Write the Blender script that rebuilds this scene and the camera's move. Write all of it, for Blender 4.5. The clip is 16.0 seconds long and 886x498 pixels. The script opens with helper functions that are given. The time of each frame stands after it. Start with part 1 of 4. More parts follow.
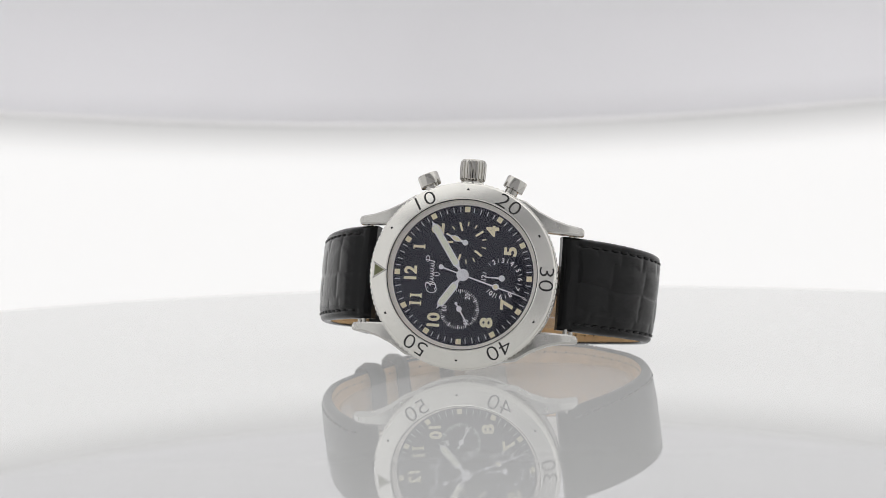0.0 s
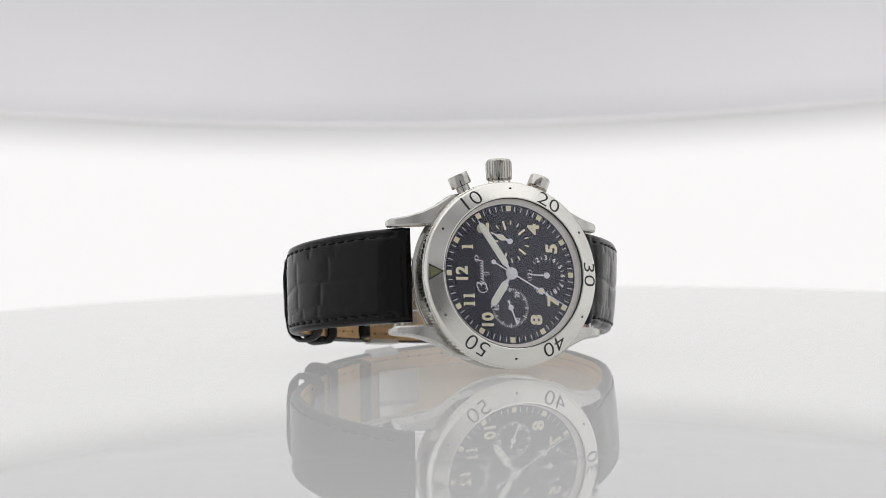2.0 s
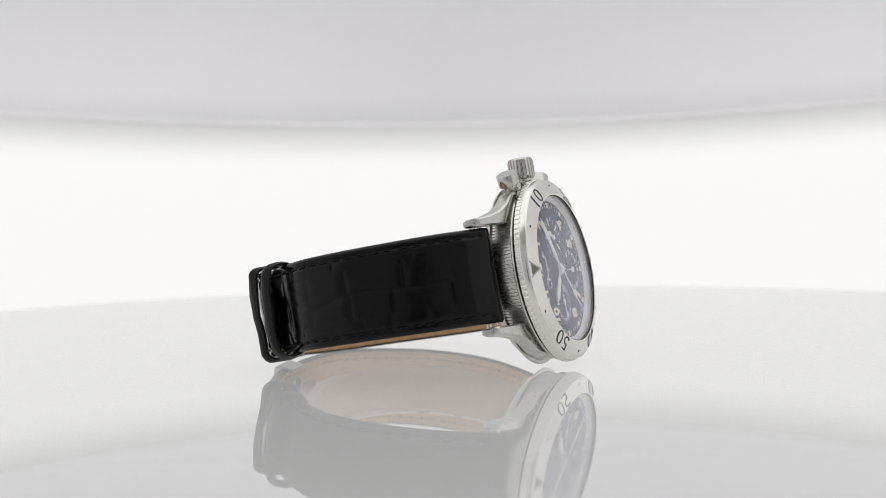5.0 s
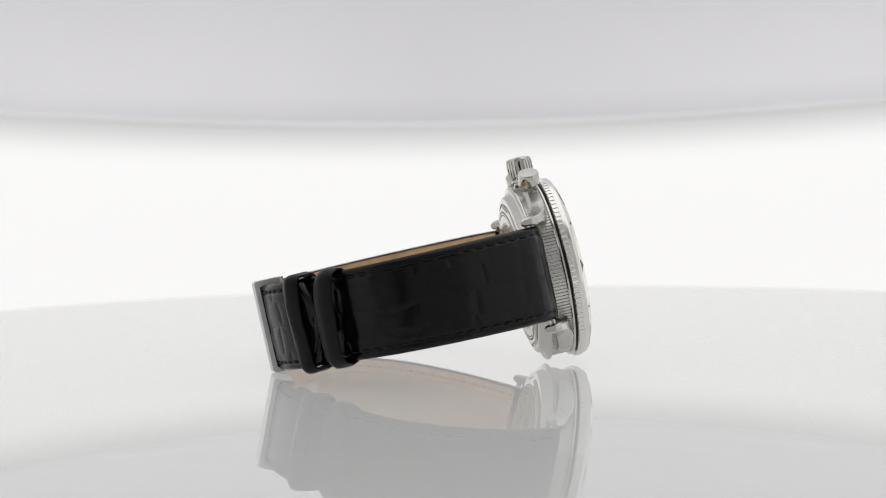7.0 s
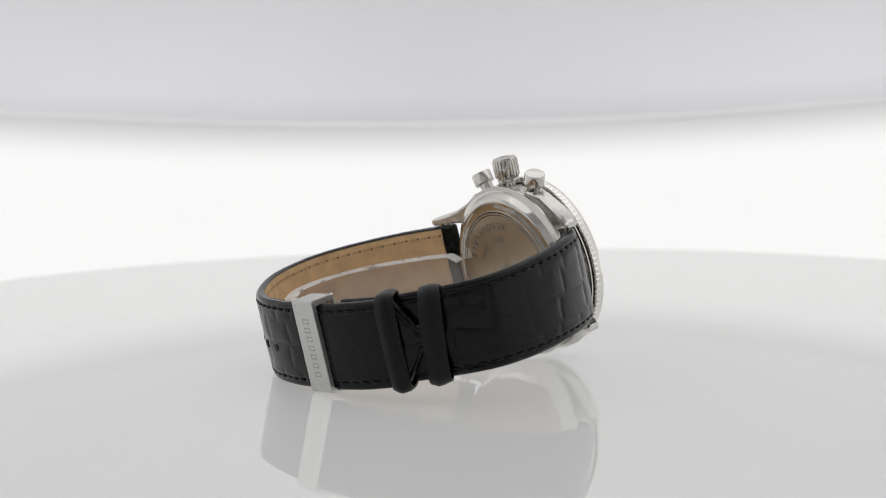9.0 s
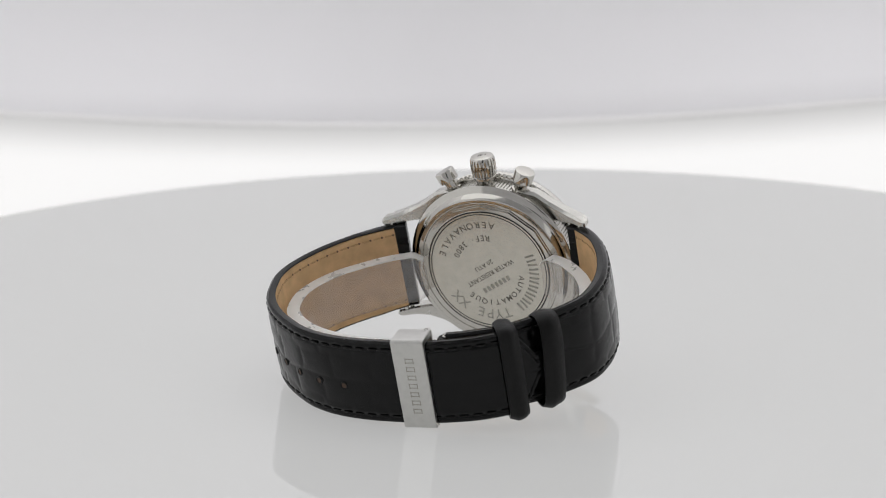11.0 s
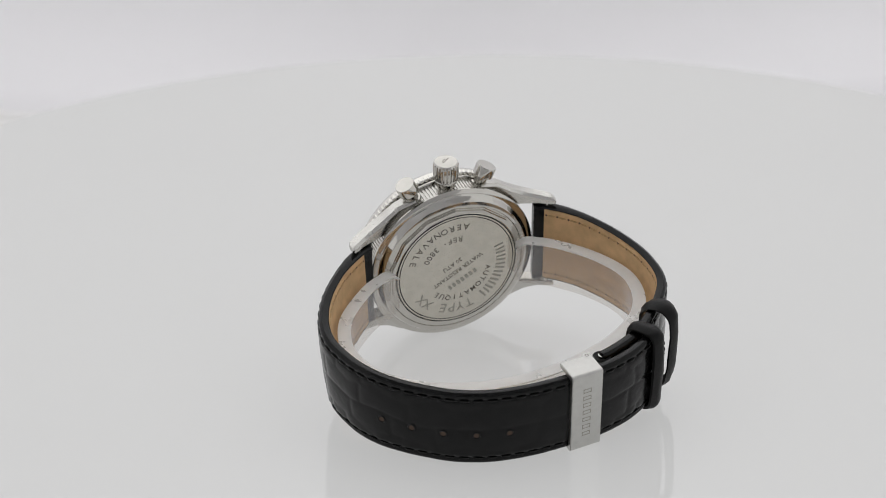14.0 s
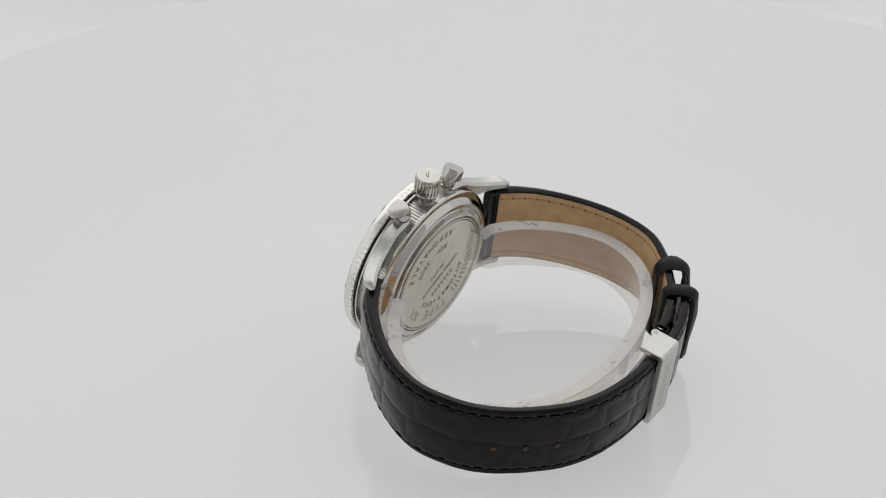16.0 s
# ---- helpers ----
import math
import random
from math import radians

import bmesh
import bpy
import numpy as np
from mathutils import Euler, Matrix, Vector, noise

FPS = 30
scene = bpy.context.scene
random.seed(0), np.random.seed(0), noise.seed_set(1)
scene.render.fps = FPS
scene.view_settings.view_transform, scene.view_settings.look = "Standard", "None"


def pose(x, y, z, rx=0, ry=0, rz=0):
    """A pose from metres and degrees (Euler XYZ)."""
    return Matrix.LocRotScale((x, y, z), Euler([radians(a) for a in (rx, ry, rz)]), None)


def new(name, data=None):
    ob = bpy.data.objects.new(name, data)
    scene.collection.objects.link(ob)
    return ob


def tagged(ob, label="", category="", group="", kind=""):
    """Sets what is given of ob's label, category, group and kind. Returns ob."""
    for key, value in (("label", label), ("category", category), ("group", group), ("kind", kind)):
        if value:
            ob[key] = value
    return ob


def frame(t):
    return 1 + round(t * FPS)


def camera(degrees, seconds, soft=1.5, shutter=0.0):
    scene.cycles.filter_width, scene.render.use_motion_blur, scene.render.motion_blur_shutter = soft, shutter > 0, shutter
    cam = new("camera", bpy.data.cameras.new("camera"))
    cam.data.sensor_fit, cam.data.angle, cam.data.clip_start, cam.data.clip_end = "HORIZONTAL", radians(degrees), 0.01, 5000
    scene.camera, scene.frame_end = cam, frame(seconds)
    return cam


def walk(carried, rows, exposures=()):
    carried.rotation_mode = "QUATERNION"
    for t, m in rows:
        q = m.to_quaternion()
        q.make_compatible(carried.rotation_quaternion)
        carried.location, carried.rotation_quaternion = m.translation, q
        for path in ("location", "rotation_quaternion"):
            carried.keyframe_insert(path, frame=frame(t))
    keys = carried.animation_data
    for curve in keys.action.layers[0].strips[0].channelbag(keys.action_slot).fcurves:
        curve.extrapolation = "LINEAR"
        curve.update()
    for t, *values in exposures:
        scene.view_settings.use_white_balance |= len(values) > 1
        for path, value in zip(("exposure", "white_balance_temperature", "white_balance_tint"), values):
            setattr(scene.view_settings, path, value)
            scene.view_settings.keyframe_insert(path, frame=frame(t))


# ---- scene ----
# A wristwatch turns on a glossy white turntable inside a light tent; the turntable tips slowly towards the camera.
MM = 0.001
cam = camera(22.254, 16.0, soft=0.6)
cam.data.dof.use_dof, cam.data.dof.focus_distance, cam.data.dof.aperture_fstop = True, 0.465, 25.0
CAM = pose(-0.00638, -0.47937, 0.05725) @ pose(0, 0, 0, -3.878) @ pose(0, 0, 0, 0, 1.072) @ pose(0, 0, 0, 90)
walk(cam, [(0.0, CAM), (16.0, CAM)], exposures=[(0.0, 0.0), (16.0, 0.0)])

# turntable: turn and tip in degrees by second
TURN = [(0, -25.6), (0.5, -18.0), (1, -10.6), (1.5, -3.0), (2, 4.4), (3.5, 27.1), (4, 34.5),
        (7, 78.8), (7.5, 86.6), (8, 94.2), (8.5, 101.7), (9, 109.1), (11.5, 146.9), (12, 154.2), (12.5, 161.6),
        (13, 169.0), (13.5, 176.4), (14, 183.8), (14.5, 191.3), (15, 198.9), (15.5, 206.4), (16, 213.6)]
TIP = [(0, 0), (4, 0), (6.6, 0), (7, 0.02), (7.5, 0.25), (8, 0.8), (8.5, 2.0), (9, 3.45), (11.5, 12.5), (12, 14.2), (12.5, 15.8),
       (13, 17.45), (13.5, 19.25), (14, 21.1), (14.5, 23.15), (15, 25.3), (15.5, 27.1), (16, 28.1)]
PIVOT = Vector((0, 0.00475, 0.01813))
REST = pose(0.00605, -0.01815, 0, 0, 0, 18.326)          # where the watch stands on the turntable
LEAN = pose(0, 0, 0.02055) @ pose(0, 0, 0, -11.243) @ pose(0, 0, 0, 0, 3.894)  # dial frame over its foot


def eased(rows, t):
    """A value between rows, smooth through all of them (Catmull-Rom)."""
    for i in range(len(rows) - 1):
        if t <= rows[i + 1][0] + 1e-9:
            break
    (t0, a), (t1, b) = rows[i], rows[i + 1]
    def slope(j):
        lo, hi = max(j - 1, 0), min(j + 1, len(rows) - 1)
        return (rows[hi][1] - rows[lo][1]) / (rows[hi][0] - rows[lo][0])
    h = t1 - t0
    u = (t - t0) / h
    return ((2*u**3 - 3*u**2 + 1) * a + (u**3 - 2*u**2 + u) * h * slope(i)
            + (3*u**2 - 2*u**3) * b + (u**3 - u**2) * h * slope(i + 1))


def table_pose(t):
    tip = Matrix.Translation(PIVOT) @ pose(0, 0, 0, eased(TIP, t)) @ Matrix.Translation(-PIVOT)
    return tip @ pose(0, 0, 0, 0, 0, eased(TURN, t))
# ---- light: the tent's own glowing panels are built with the structure; the world is dim room light
world = bpy.data.worlds.new("studio")
scene.world = world
world.use_nodes = True
world.node_tree.nodes["Background"].inputs[0].default_value = (0.9, 0.92, 1.0, 1)
world.node_tree.nodes["Background"].inputs[1].default_value = 0.1
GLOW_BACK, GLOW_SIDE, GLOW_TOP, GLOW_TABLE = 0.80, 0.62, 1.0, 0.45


# ---- materials
def mat(name, color, rough=0.5, metal=0.0, noise_scale=0.0, noise_amt=0.0, bump=0.0, bump_scale=2000.0, coat=0.0,
        ior=1.5, transmission=0.0, emit=0.0, rough_var=0.0, stretch=(1, 1, 1), spec=0.5, keep=0.25):
    m = bpy.data.materials.new(name)
    m.use_nodes = True
    nt = m.node_tree
    b = nt.nodes["Principled BSDF"]
    b.inputs["Base Color"].default_value = (*color, 1)
    b.inputs["Roughness"].default_value = rough
    b.inputs["Metallic"].default_value = metal
    b.inputs["Specular IOR Level"].default_value = spec
    b.inputs["IOR"].default_value = ior
    b.inputs["Transmission Weight"].default_value = transmission
    b.inputs["Coat Weight"].default_value = coat
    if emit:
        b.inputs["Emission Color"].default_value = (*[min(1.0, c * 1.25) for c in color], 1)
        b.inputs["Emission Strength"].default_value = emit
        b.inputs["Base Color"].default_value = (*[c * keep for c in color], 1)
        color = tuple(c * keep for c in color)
    tc = nt.nodes.new("ShaderNodeTexCoord")
    mp = nt.nodes.new("ShaderNodeMapping")
    mp.inputs["Scale"].default_value = stretch
    nt.links.new(tc.outputs["Object"], mp.inputs["Vector"])
    if noise_amt or rough_var:
        n = nt.nodes.new("ShaderNodeTexNoise")
        n.inputs["Scale"].default_value = noise_scale
        n.inputs["Detail"].default_value = 6
        nt.links.new(mp.outputs[0], n.inputs["Vector"])
        if noise_amt:
            r = nt.nodes.new("ShaderNodeValToRGB")
            r.color_ramp.elements[0].position, r.color_ramp.elements[1].position = 0.3, 0.7
            r.color_ramp.elements[0].color = (*[c * (1 - noise_amt) for c in color], 1)
            r.color_ramp.elements[1].color = (*[min(1, c * (1 + noise_amt)) for c in color], 1)
            nt.links.new(n.outputs["Fac"], r.inputs[0])
            nt.links.new(r.outputs[0], b.inputs["Base Color"])
        if rough_var:
            k = nt.nodes.new("ShaderNodeMapRange")
            k.inputs["To Min"].default_value, k.inputs["To Max"].default_value = max(0.02, rough - rough_var), rough + rough_var
            nt.links.new(n.outputs["Fac"], k.inputs["Value"])
            nt.links.new(k.outputs[0], b.inputs["Roughness"])
    if bump:
        n2 = nt.nodes.new("ShaderNodeTexNoise")
        n2.inputs["Scale"].default_value, n2.inputs["Detail"].default_value = bump_scale, 4
        bm_ = nt.nodes.new("ShaderNodeBump")
        bm_.inputs["Strength"].default_value, bm_.inputs["Distance"].default_value = bump, 0.0001
        nt.links.new(mp.outputs[0], n2.inputs["Vector"])
        nt.links.new(n2.outputs["Fac"], bm_.inputs["Height"])
        nt.links.new(bm_.outputs[0], b.inputs["Normal"])
    return m


def clear_mat(name, tint, gloss, haze, rough, shine=(0.95, 0.95, 1.0)):
    """A clear sheet: light passes, a little is mirrored (more at a slant), a little is scattered."""
    m = bpy.data.materials.new(name)
    m.use_nodes = True
    nt = m.node_tree
    nt.nodes.remove(nt.nodes["Principled BSDF"])
    out = nt.nodes["Material Output"]
    clear, mirror, milk = nt.nodes.new("ShaderNodeBsdfTransparent"), nt.nodes.new("ShaderNodeBsdfGlossy"), nt.nodes.new("ShaderNodeBsdfDiffuse")
    clear.inputs[0].default_value = (*tint, 1)
    mirror.inputs["Color"].default_value = (*shine, 1)
    mirror.inputs["Roughness"].default_value = rough
    milk.inputs[0].default_value = (0.85, 0.84, 0.82, 1)
    lw = nt.nodes.new("ShaderNodeLayerWeight")
    lw.inputs["Blend"].default_value = 0.5
    p = nt.nodes.new("ShaderNodeMath")
    p.operation, p.inputs[1].default_value = "POWER", 4.0
    q = nt.nodes.new("ShaderNodeMath")
    q.operation, q.inputs[1].default_value, q.inputs[2].default_value = "MULTIPLY_ADD", 0.6, gloss
    nt.links.new(lw.outputs["Facing"], p.inputs[0])
    nt.links.new(p.outputs[0], q.inputs[0])
    a, b = nt.nodes.new("ShaderNodeMixShader"), nt.nodes.new("ShaderNodeMixShader")
    n = nt.nodes.new("ShaderNodeTexNoise")
    n.inputs["Scale"].default_value = 160
    k = nt.nodes.new("ShaderNodeMapRange")
    k.inputs["To Min"].default_value, k.inputs["To Max"].default_value = haze * 0.6, haze * 1.4
    nt.links.new(n.outputs["Fac"], k.inputs["Value"])
    nt.links.new(k.outputs[0], a.inputs[0])
    nt.links.new(clear.outputs[0], a.inputs[1])
    nt.links.new(milk.outputs[0], a.inputs[2])
    nt.links.new(q.outputs[0], b.inputs[0])
    nt.links.new(a.outputs[0], b.inputs[1])
    nt.links.new(mirror.outputs[0], b.inputs[2])
    nt.links.new(b.outputs[0], out.inputs["Surface"])
    return m


STEEL = mat("polished_steel", (0.56, 0.545, 0.51), 0.08, 1.0, 300, 0.03, rough_var=0.05)
BRUSHED = mat("brushed_steel", (0.78, 0.765, 0.72), 0.2, 1.0, 250, 0.02, bump=0.02, bump_scale=5000, rough_var=0.04)
SATIN = mat("satin_lug_steel", (0.58, 0.57, 0.54), 0.26, 1.0, 400, 0.04, bump=0.03, bump_scale=4000, rough_var=0.05)
BACKSTEEL = mat("caseback_steel", (0.57, 0.545, 0.485), 0.2, 1.0, 500, 0.04, bump=0.04, bump_scale=900, rough_var=0.05)
BUCKLESTEEL = mat("satin_buckle_steel", (0.55, 0.545, 0.525), 0.33, 1.0, 700, 0.05, rough_var=0.08)
DIAL = mat("dial_black", (0.006, 0.006, 0.010), 0.35, 0.0, 120, 0.12, spec=0.12)
SUBBLACK = mat("subdial_black", (0.004, 0.004, 0.005), 0.4, 0.0, 4000, 0.2, spec=0.2)
WHITE = mat("white_print", (0.86, 0.86, 0.84), 0.5, 0.0, 3000, 0.04)
LUME = mat("cream_lume", (0.88, 0.82, 0.54), 0.7, 0.0, 4000, 0.1)
LUMEHAND = mat("hand_lume", (0.90, 0.91, 0.72), 0.6, 0.0, 4000, 0.06)
OLIVE = mat("olive_lume", (0.16, 0.17, 0.08), 0.6, 0.0, 3000, 0.2)
FLANGE = mat("flange_ring", (0.93, 0.88, 0.76), 0.4, 0.0, 500, 0.05)
INK = mat("black_enamel", (0.012, 0.012, 0.012), 0.4, 0.0, 2000, 0.2)
ENGRAVE = mat("engraved_steel", (0.16, 0.15, 0.13), 0.45, 0.8, 2000, 0.2)
FAINT = mat("lightly_engraved_steel", (0.33, 0.32, 0.285), 0.34, 0.95, 2000, 0.1)
GAP = mat("dark_gasket", (0.01, 0.01, 0.01), 0.6, 0.0, 2000, 0.2)
LEATHER = mat("black_alligator", (0.0032, 0.0033, 0.0034), 0.2, 0.0, 500, 0.35, bump=0.05, bump_scale=2200, rough_var=0.06, spec=0.2)
KEEPER = mat("black_keeper_leather", (0.004, 0.004, 0.004), 0.42, 0.0, 900, 0.35, bump=0.6, bump_scale=1500, rough_var=0.12, spec=0.2)
LINING = mat("tan_lining", (0.60, 0.395, 0.205), 0.75, 0.0, 350, 0.14, bump=0.3, bump_scale=3000)
THREAD = mat("black_thread", (0.0035, 0.0035, 0.0035), 0.42, 0.0, 6000, 0.3, spec=0.22)
# One dark brown for the strap hole cores and the needle dots.
HOLE = mat("dark_brown_hole", (0.06, 0.033, 0.018), 0.7, 0.0, 6000, 0.3)
TANTHREAD = mat("tan_thread", (0.46, 0.30, 0.14), 0.7, 0.0, 6000, 0.3)
FROST = mat("frosted_plastic_edge", (0.95, 0.94, 0.92), 0.3, 0.0, ior=1.3, transmission=0.5, noise_scale=300, noise_amt=0.05, rough_var=0.1)
CLEAR = clear_mat("clear_plastic", (0.95, 0.94, 0.925), 0.05, 0.07, 0.10)
CRYSTAL = clear_mat("crystal_glass", (0.985, 0.985, 1.0), 0.05, 0.0, 0.0, (0.84, 0.855, 0.98))
# Underlit sheet: glow put into the disc itself, no lamps below; lightens contact shade.
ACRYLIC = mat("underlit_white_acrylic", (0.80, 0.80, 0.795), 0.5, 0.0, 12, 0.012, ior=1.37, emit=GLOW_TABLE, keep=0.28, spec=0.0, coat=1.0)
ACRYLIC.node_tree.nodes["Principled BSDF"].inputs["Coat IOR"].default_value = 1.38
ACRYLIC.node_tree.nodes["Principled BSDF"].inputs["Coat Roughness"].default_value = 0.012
TENT = mat("tent_cloth_added_glow", (0.80, 0.79, 0.81), 0.8, 0.0, 8, 0.02)
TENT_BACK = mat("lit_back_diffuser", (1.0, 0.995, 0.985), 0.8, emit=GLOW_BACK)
TENT_SIDE = mat("lit_side_diffuser", (0.99, 0.99, 1.0), 0.8, emit=GLOW_SIDE)
TENT_TOP = mat("lit_top_diffuser", (0.99, 0.99, 1.0), 0.8, emit=GLOW_TOP)


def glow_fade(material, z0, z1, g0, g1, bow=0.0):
    """Paints a glow into a cloth, from g0 at height z0 to g1 at z1; bow lifts both towards the sides, as the cloth's
    edge does.
    """
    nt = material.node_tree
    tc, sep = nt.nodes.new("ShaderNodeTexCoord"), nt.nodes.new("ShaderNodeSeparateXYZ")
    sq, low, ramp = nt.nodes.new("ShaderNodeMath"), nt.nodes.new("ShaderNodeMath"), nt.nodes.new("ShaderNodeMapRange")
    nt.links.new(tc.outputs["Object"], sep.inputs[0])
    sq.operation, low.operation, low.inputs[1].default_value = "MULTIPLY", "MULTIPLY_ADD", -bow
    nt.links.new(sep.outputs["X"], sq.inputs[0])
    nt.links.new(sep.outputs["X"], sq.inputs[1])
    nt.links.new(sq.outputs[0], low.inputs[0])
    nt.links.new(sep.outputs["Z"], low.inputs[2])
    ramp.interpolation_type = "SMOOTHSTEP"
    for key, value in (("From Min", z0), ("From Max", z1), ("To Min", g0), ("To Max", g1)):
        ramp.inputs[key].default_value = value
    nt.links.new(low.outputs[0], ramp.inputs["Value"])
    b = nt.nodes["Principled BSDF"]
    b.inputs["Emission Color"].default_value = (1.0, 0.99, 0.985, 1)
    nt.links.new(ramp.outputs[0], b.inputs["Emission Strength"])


# Painted soft edge: the back wall's glow dims just below its top.
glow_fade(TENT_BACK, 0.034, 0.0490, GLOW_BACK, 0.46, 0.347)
# Hood and rear cloth get an added glow that rises with height.
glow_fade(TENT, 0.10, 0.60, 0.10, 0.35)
FRONTCLOTH = mat("pale_front_cloth", (0.60, 0.60, 0.61), 0.8, 0.0, 8, 0.03)
# Glow put into the added hem lightens the dark line under the hood.
HEM = mat("glowing_cloth_hem", (0.80, 0.79, 0.79), 0.8, 0.0, 8, 0.02, emit=0.26, keep=0.7)
FRONT = mat("dark_opening", (0.02, 0.02, 0.022), 0.7, 0.0, 20, 0.05)
BASEGREY = mat("grey_base_board", (0.5, 0.5, 0.5), 0.7, 0.0, 20, 0.05)
# ---- mesh helpers
def mesh_of(bm, name, material, smooth=True):
    me = bpy.data.meshes.new(name)
    bmesh.ops.recalc_face_normals(bm, faces=bm.faces[:])
    bm.to_mesh(me)
    bm.free()
    for m in (material if isinstance(material, (list, tuple)) else [material]):
        me.materials.append(m)
    if smooth:
        me.polygons.foreach_set("use_smooth", [True] * len(me.polygons))
        me.set_sharp_from_angle(angle=radians(32))
    return me


def thing(name, bm, material, label, category, kind="", smooth=True):
    return tagged(new(name, mesh_of(bm, name, material, smooth)), label, category, kind=kind)


def part(name, bm, material, parent, label="", m=None, smooth=True):
    """Links a bmesh, given in the dial frame, as one mesh under a thing or under a part."""
    me = mesh_of(bm, name, material, smooth)
    me.transform(LEAN if m is None else m)
    ob = new(name, me)
    ob.parent = parent
    return tagged(ob, label)


def lathe(profile, n=96, wave=None, axis="Y", closed=True):
    """Revolves (radius, height) pairs round Y (or Z); wave(angle, i) adds to the radius of ring i."""
    bm = bmesh.new()
    rings = []
    for i, (r, y) in enumerate(profile):
        ring = []
        if r < 1e-7:
            ring = [bm.verts.new((0, y, 0) if axis == "Y" else (0, 0, y))] * n
        else:
            for k in range(n):
                a = 2 * math.pi * k / n
                q = r + (wave(a, i) if wave else 0)
                ring.append(bm.verts.new((q * math.cos(a), y, q * math.sin(a)) if axis == "Y"
                                         else (q * math.cos(a), q * math.sin(a), y)))
        rings.append(ring)
    pairs = list(zip(rings, rings[1:])) + ([(rings[-1], rings[0])] if closed else [])
    for a, b in pairs:
        for k in range(n):
            vs = []
            for v in (a[k], a[(k + 1) % n], b[(k + 1) % n], b[k]):
                if v not in vs:
                    vs.append(v)
            if len(vs) > 2:
                bm.faces.new(vs)
    return bm


def prism(poly, y0, y1, bm=None):
    """A flat piece: outline of (x, z) pairs between two heights on Y."""
    bm = bm or bmesh.new()
    a = [bm.verts.new((x, y0, z)) for x, z in poly]
    b = [bm.verts.new((x, y1, z)) for x, z in poly]
    bm.faces.new(a)
    bm.faces.new(b[::-1])
    for i in range(len(poly)):
        j = (i + 1) % len(poly)
        bm.faces.new((a[i], b[i], b[j], a[j]))
    return bm


def wall_arc(r, z0, z1, a0, a1, thick, n=72, lean=0.0, rim=0.0, sag=0.0):
    """An upright curved wall round the origin between two angles, with thickness; lean moves its top outwards."""
    bm = bmesh.new()
    cols = []
    for k in range(n + 1):
        a = radians(a0 + (a1 - a0) * k / n)
        c, s = math.cos(a), math.sin(a)
        cols.append([bm.verts.new((q * c, q * s, z)) for q, z in
                     ((r, z0 + (sag * c * c if z0 > 0 else 0)), (r + lean, z1 - rim + sag * c * c), (r + lean + rim, z1 + sag * c * c), (r + lean + thick, z1 + sag * c * c), (r + thick, z0 + (sag * c * c if z0 > 0 else 0)))])
    for p, q in zip(cols, cols[1:]):
        for i in range(5):
            bm.faces.new((p[i], q[i], q[(i + 1) % 5], p[(i + 1) % 5]))
    bm.faces.new(cols[0])
    bm.faces.new(cols[-1][::-1])
    return bm


def box_bm(x0, x1, y0, y1, z0, z1, bm=None):
    bm = bm or bmesh.new()
    v = [bm.verts.new((x, y, z)) for x in (x0, x1) for y in (y0, y1) for z in (z0, z1)]
    for f in ((0, 1, 3, 2), (4, 6, 7, 5), (0, 4, 5, 1), (2, 3, 7, 6), (0, 2, 6, 4), (1, 5, 7, 3)):
        bm.faces.new([v[i] for i in f])
    return bm


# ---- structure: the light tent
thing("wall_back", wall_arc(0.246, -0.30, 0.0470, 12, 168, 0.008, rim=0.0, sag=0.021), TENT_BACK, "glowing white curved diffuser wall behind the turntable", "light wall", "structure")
def hood_bm():
    """Hanging cloth: a hem that turns under, a fold that faces up and a steeper part above."""
    bm = bmesh.new()
    cols = []
    for k in range(97):
        a = radians(5 + 170 * k / 96)
        c, s = math.cos(a), math.sin(a)
        side = min(1.0, abs(c) / 0.42)
        w = 0.0025 * math.sin(a * 9 + 1.0)
        prof = [(0.346, 0.036), (0.338, 0.044), (0.336, 0.052), (0.338, 0.058), (0.343 + 0.004 * side, 0.066), (0.351 + 0.010 * side, 0.078), (0.356 + 0.014 * side, 0.092),
                (0.359 + 0.015 * side, 0.108), (0.362 + 0.015 * side, 0.14), (0.37 + 0.012 * side, 0.24), (0.385, 0.42), (0.42, 0.55), (0.50, 0.627), (0.51, 0.627), (0.43, 0.53), (0.395, 0.40), (0.38, 0.036)]
        cols.append([bm.verts.new(((r + w - 0.045) * c, (r + w - 0.045) * s, z - 0.008 + 0.02 * c * c * (1 if z < 0.3 else 0))) for r, z in prof])
    m = len(cols[0])
    for p, q in zip(cols, cols[1:]):
        for i in range(m):
            bm.faces.new((p[i], q[i], q[(i + 1) % m], p[(i + 1) % m]))
    bm.faces.new(cols[0])
    bm.faces.new(cols[-1][::-1])
    return bm


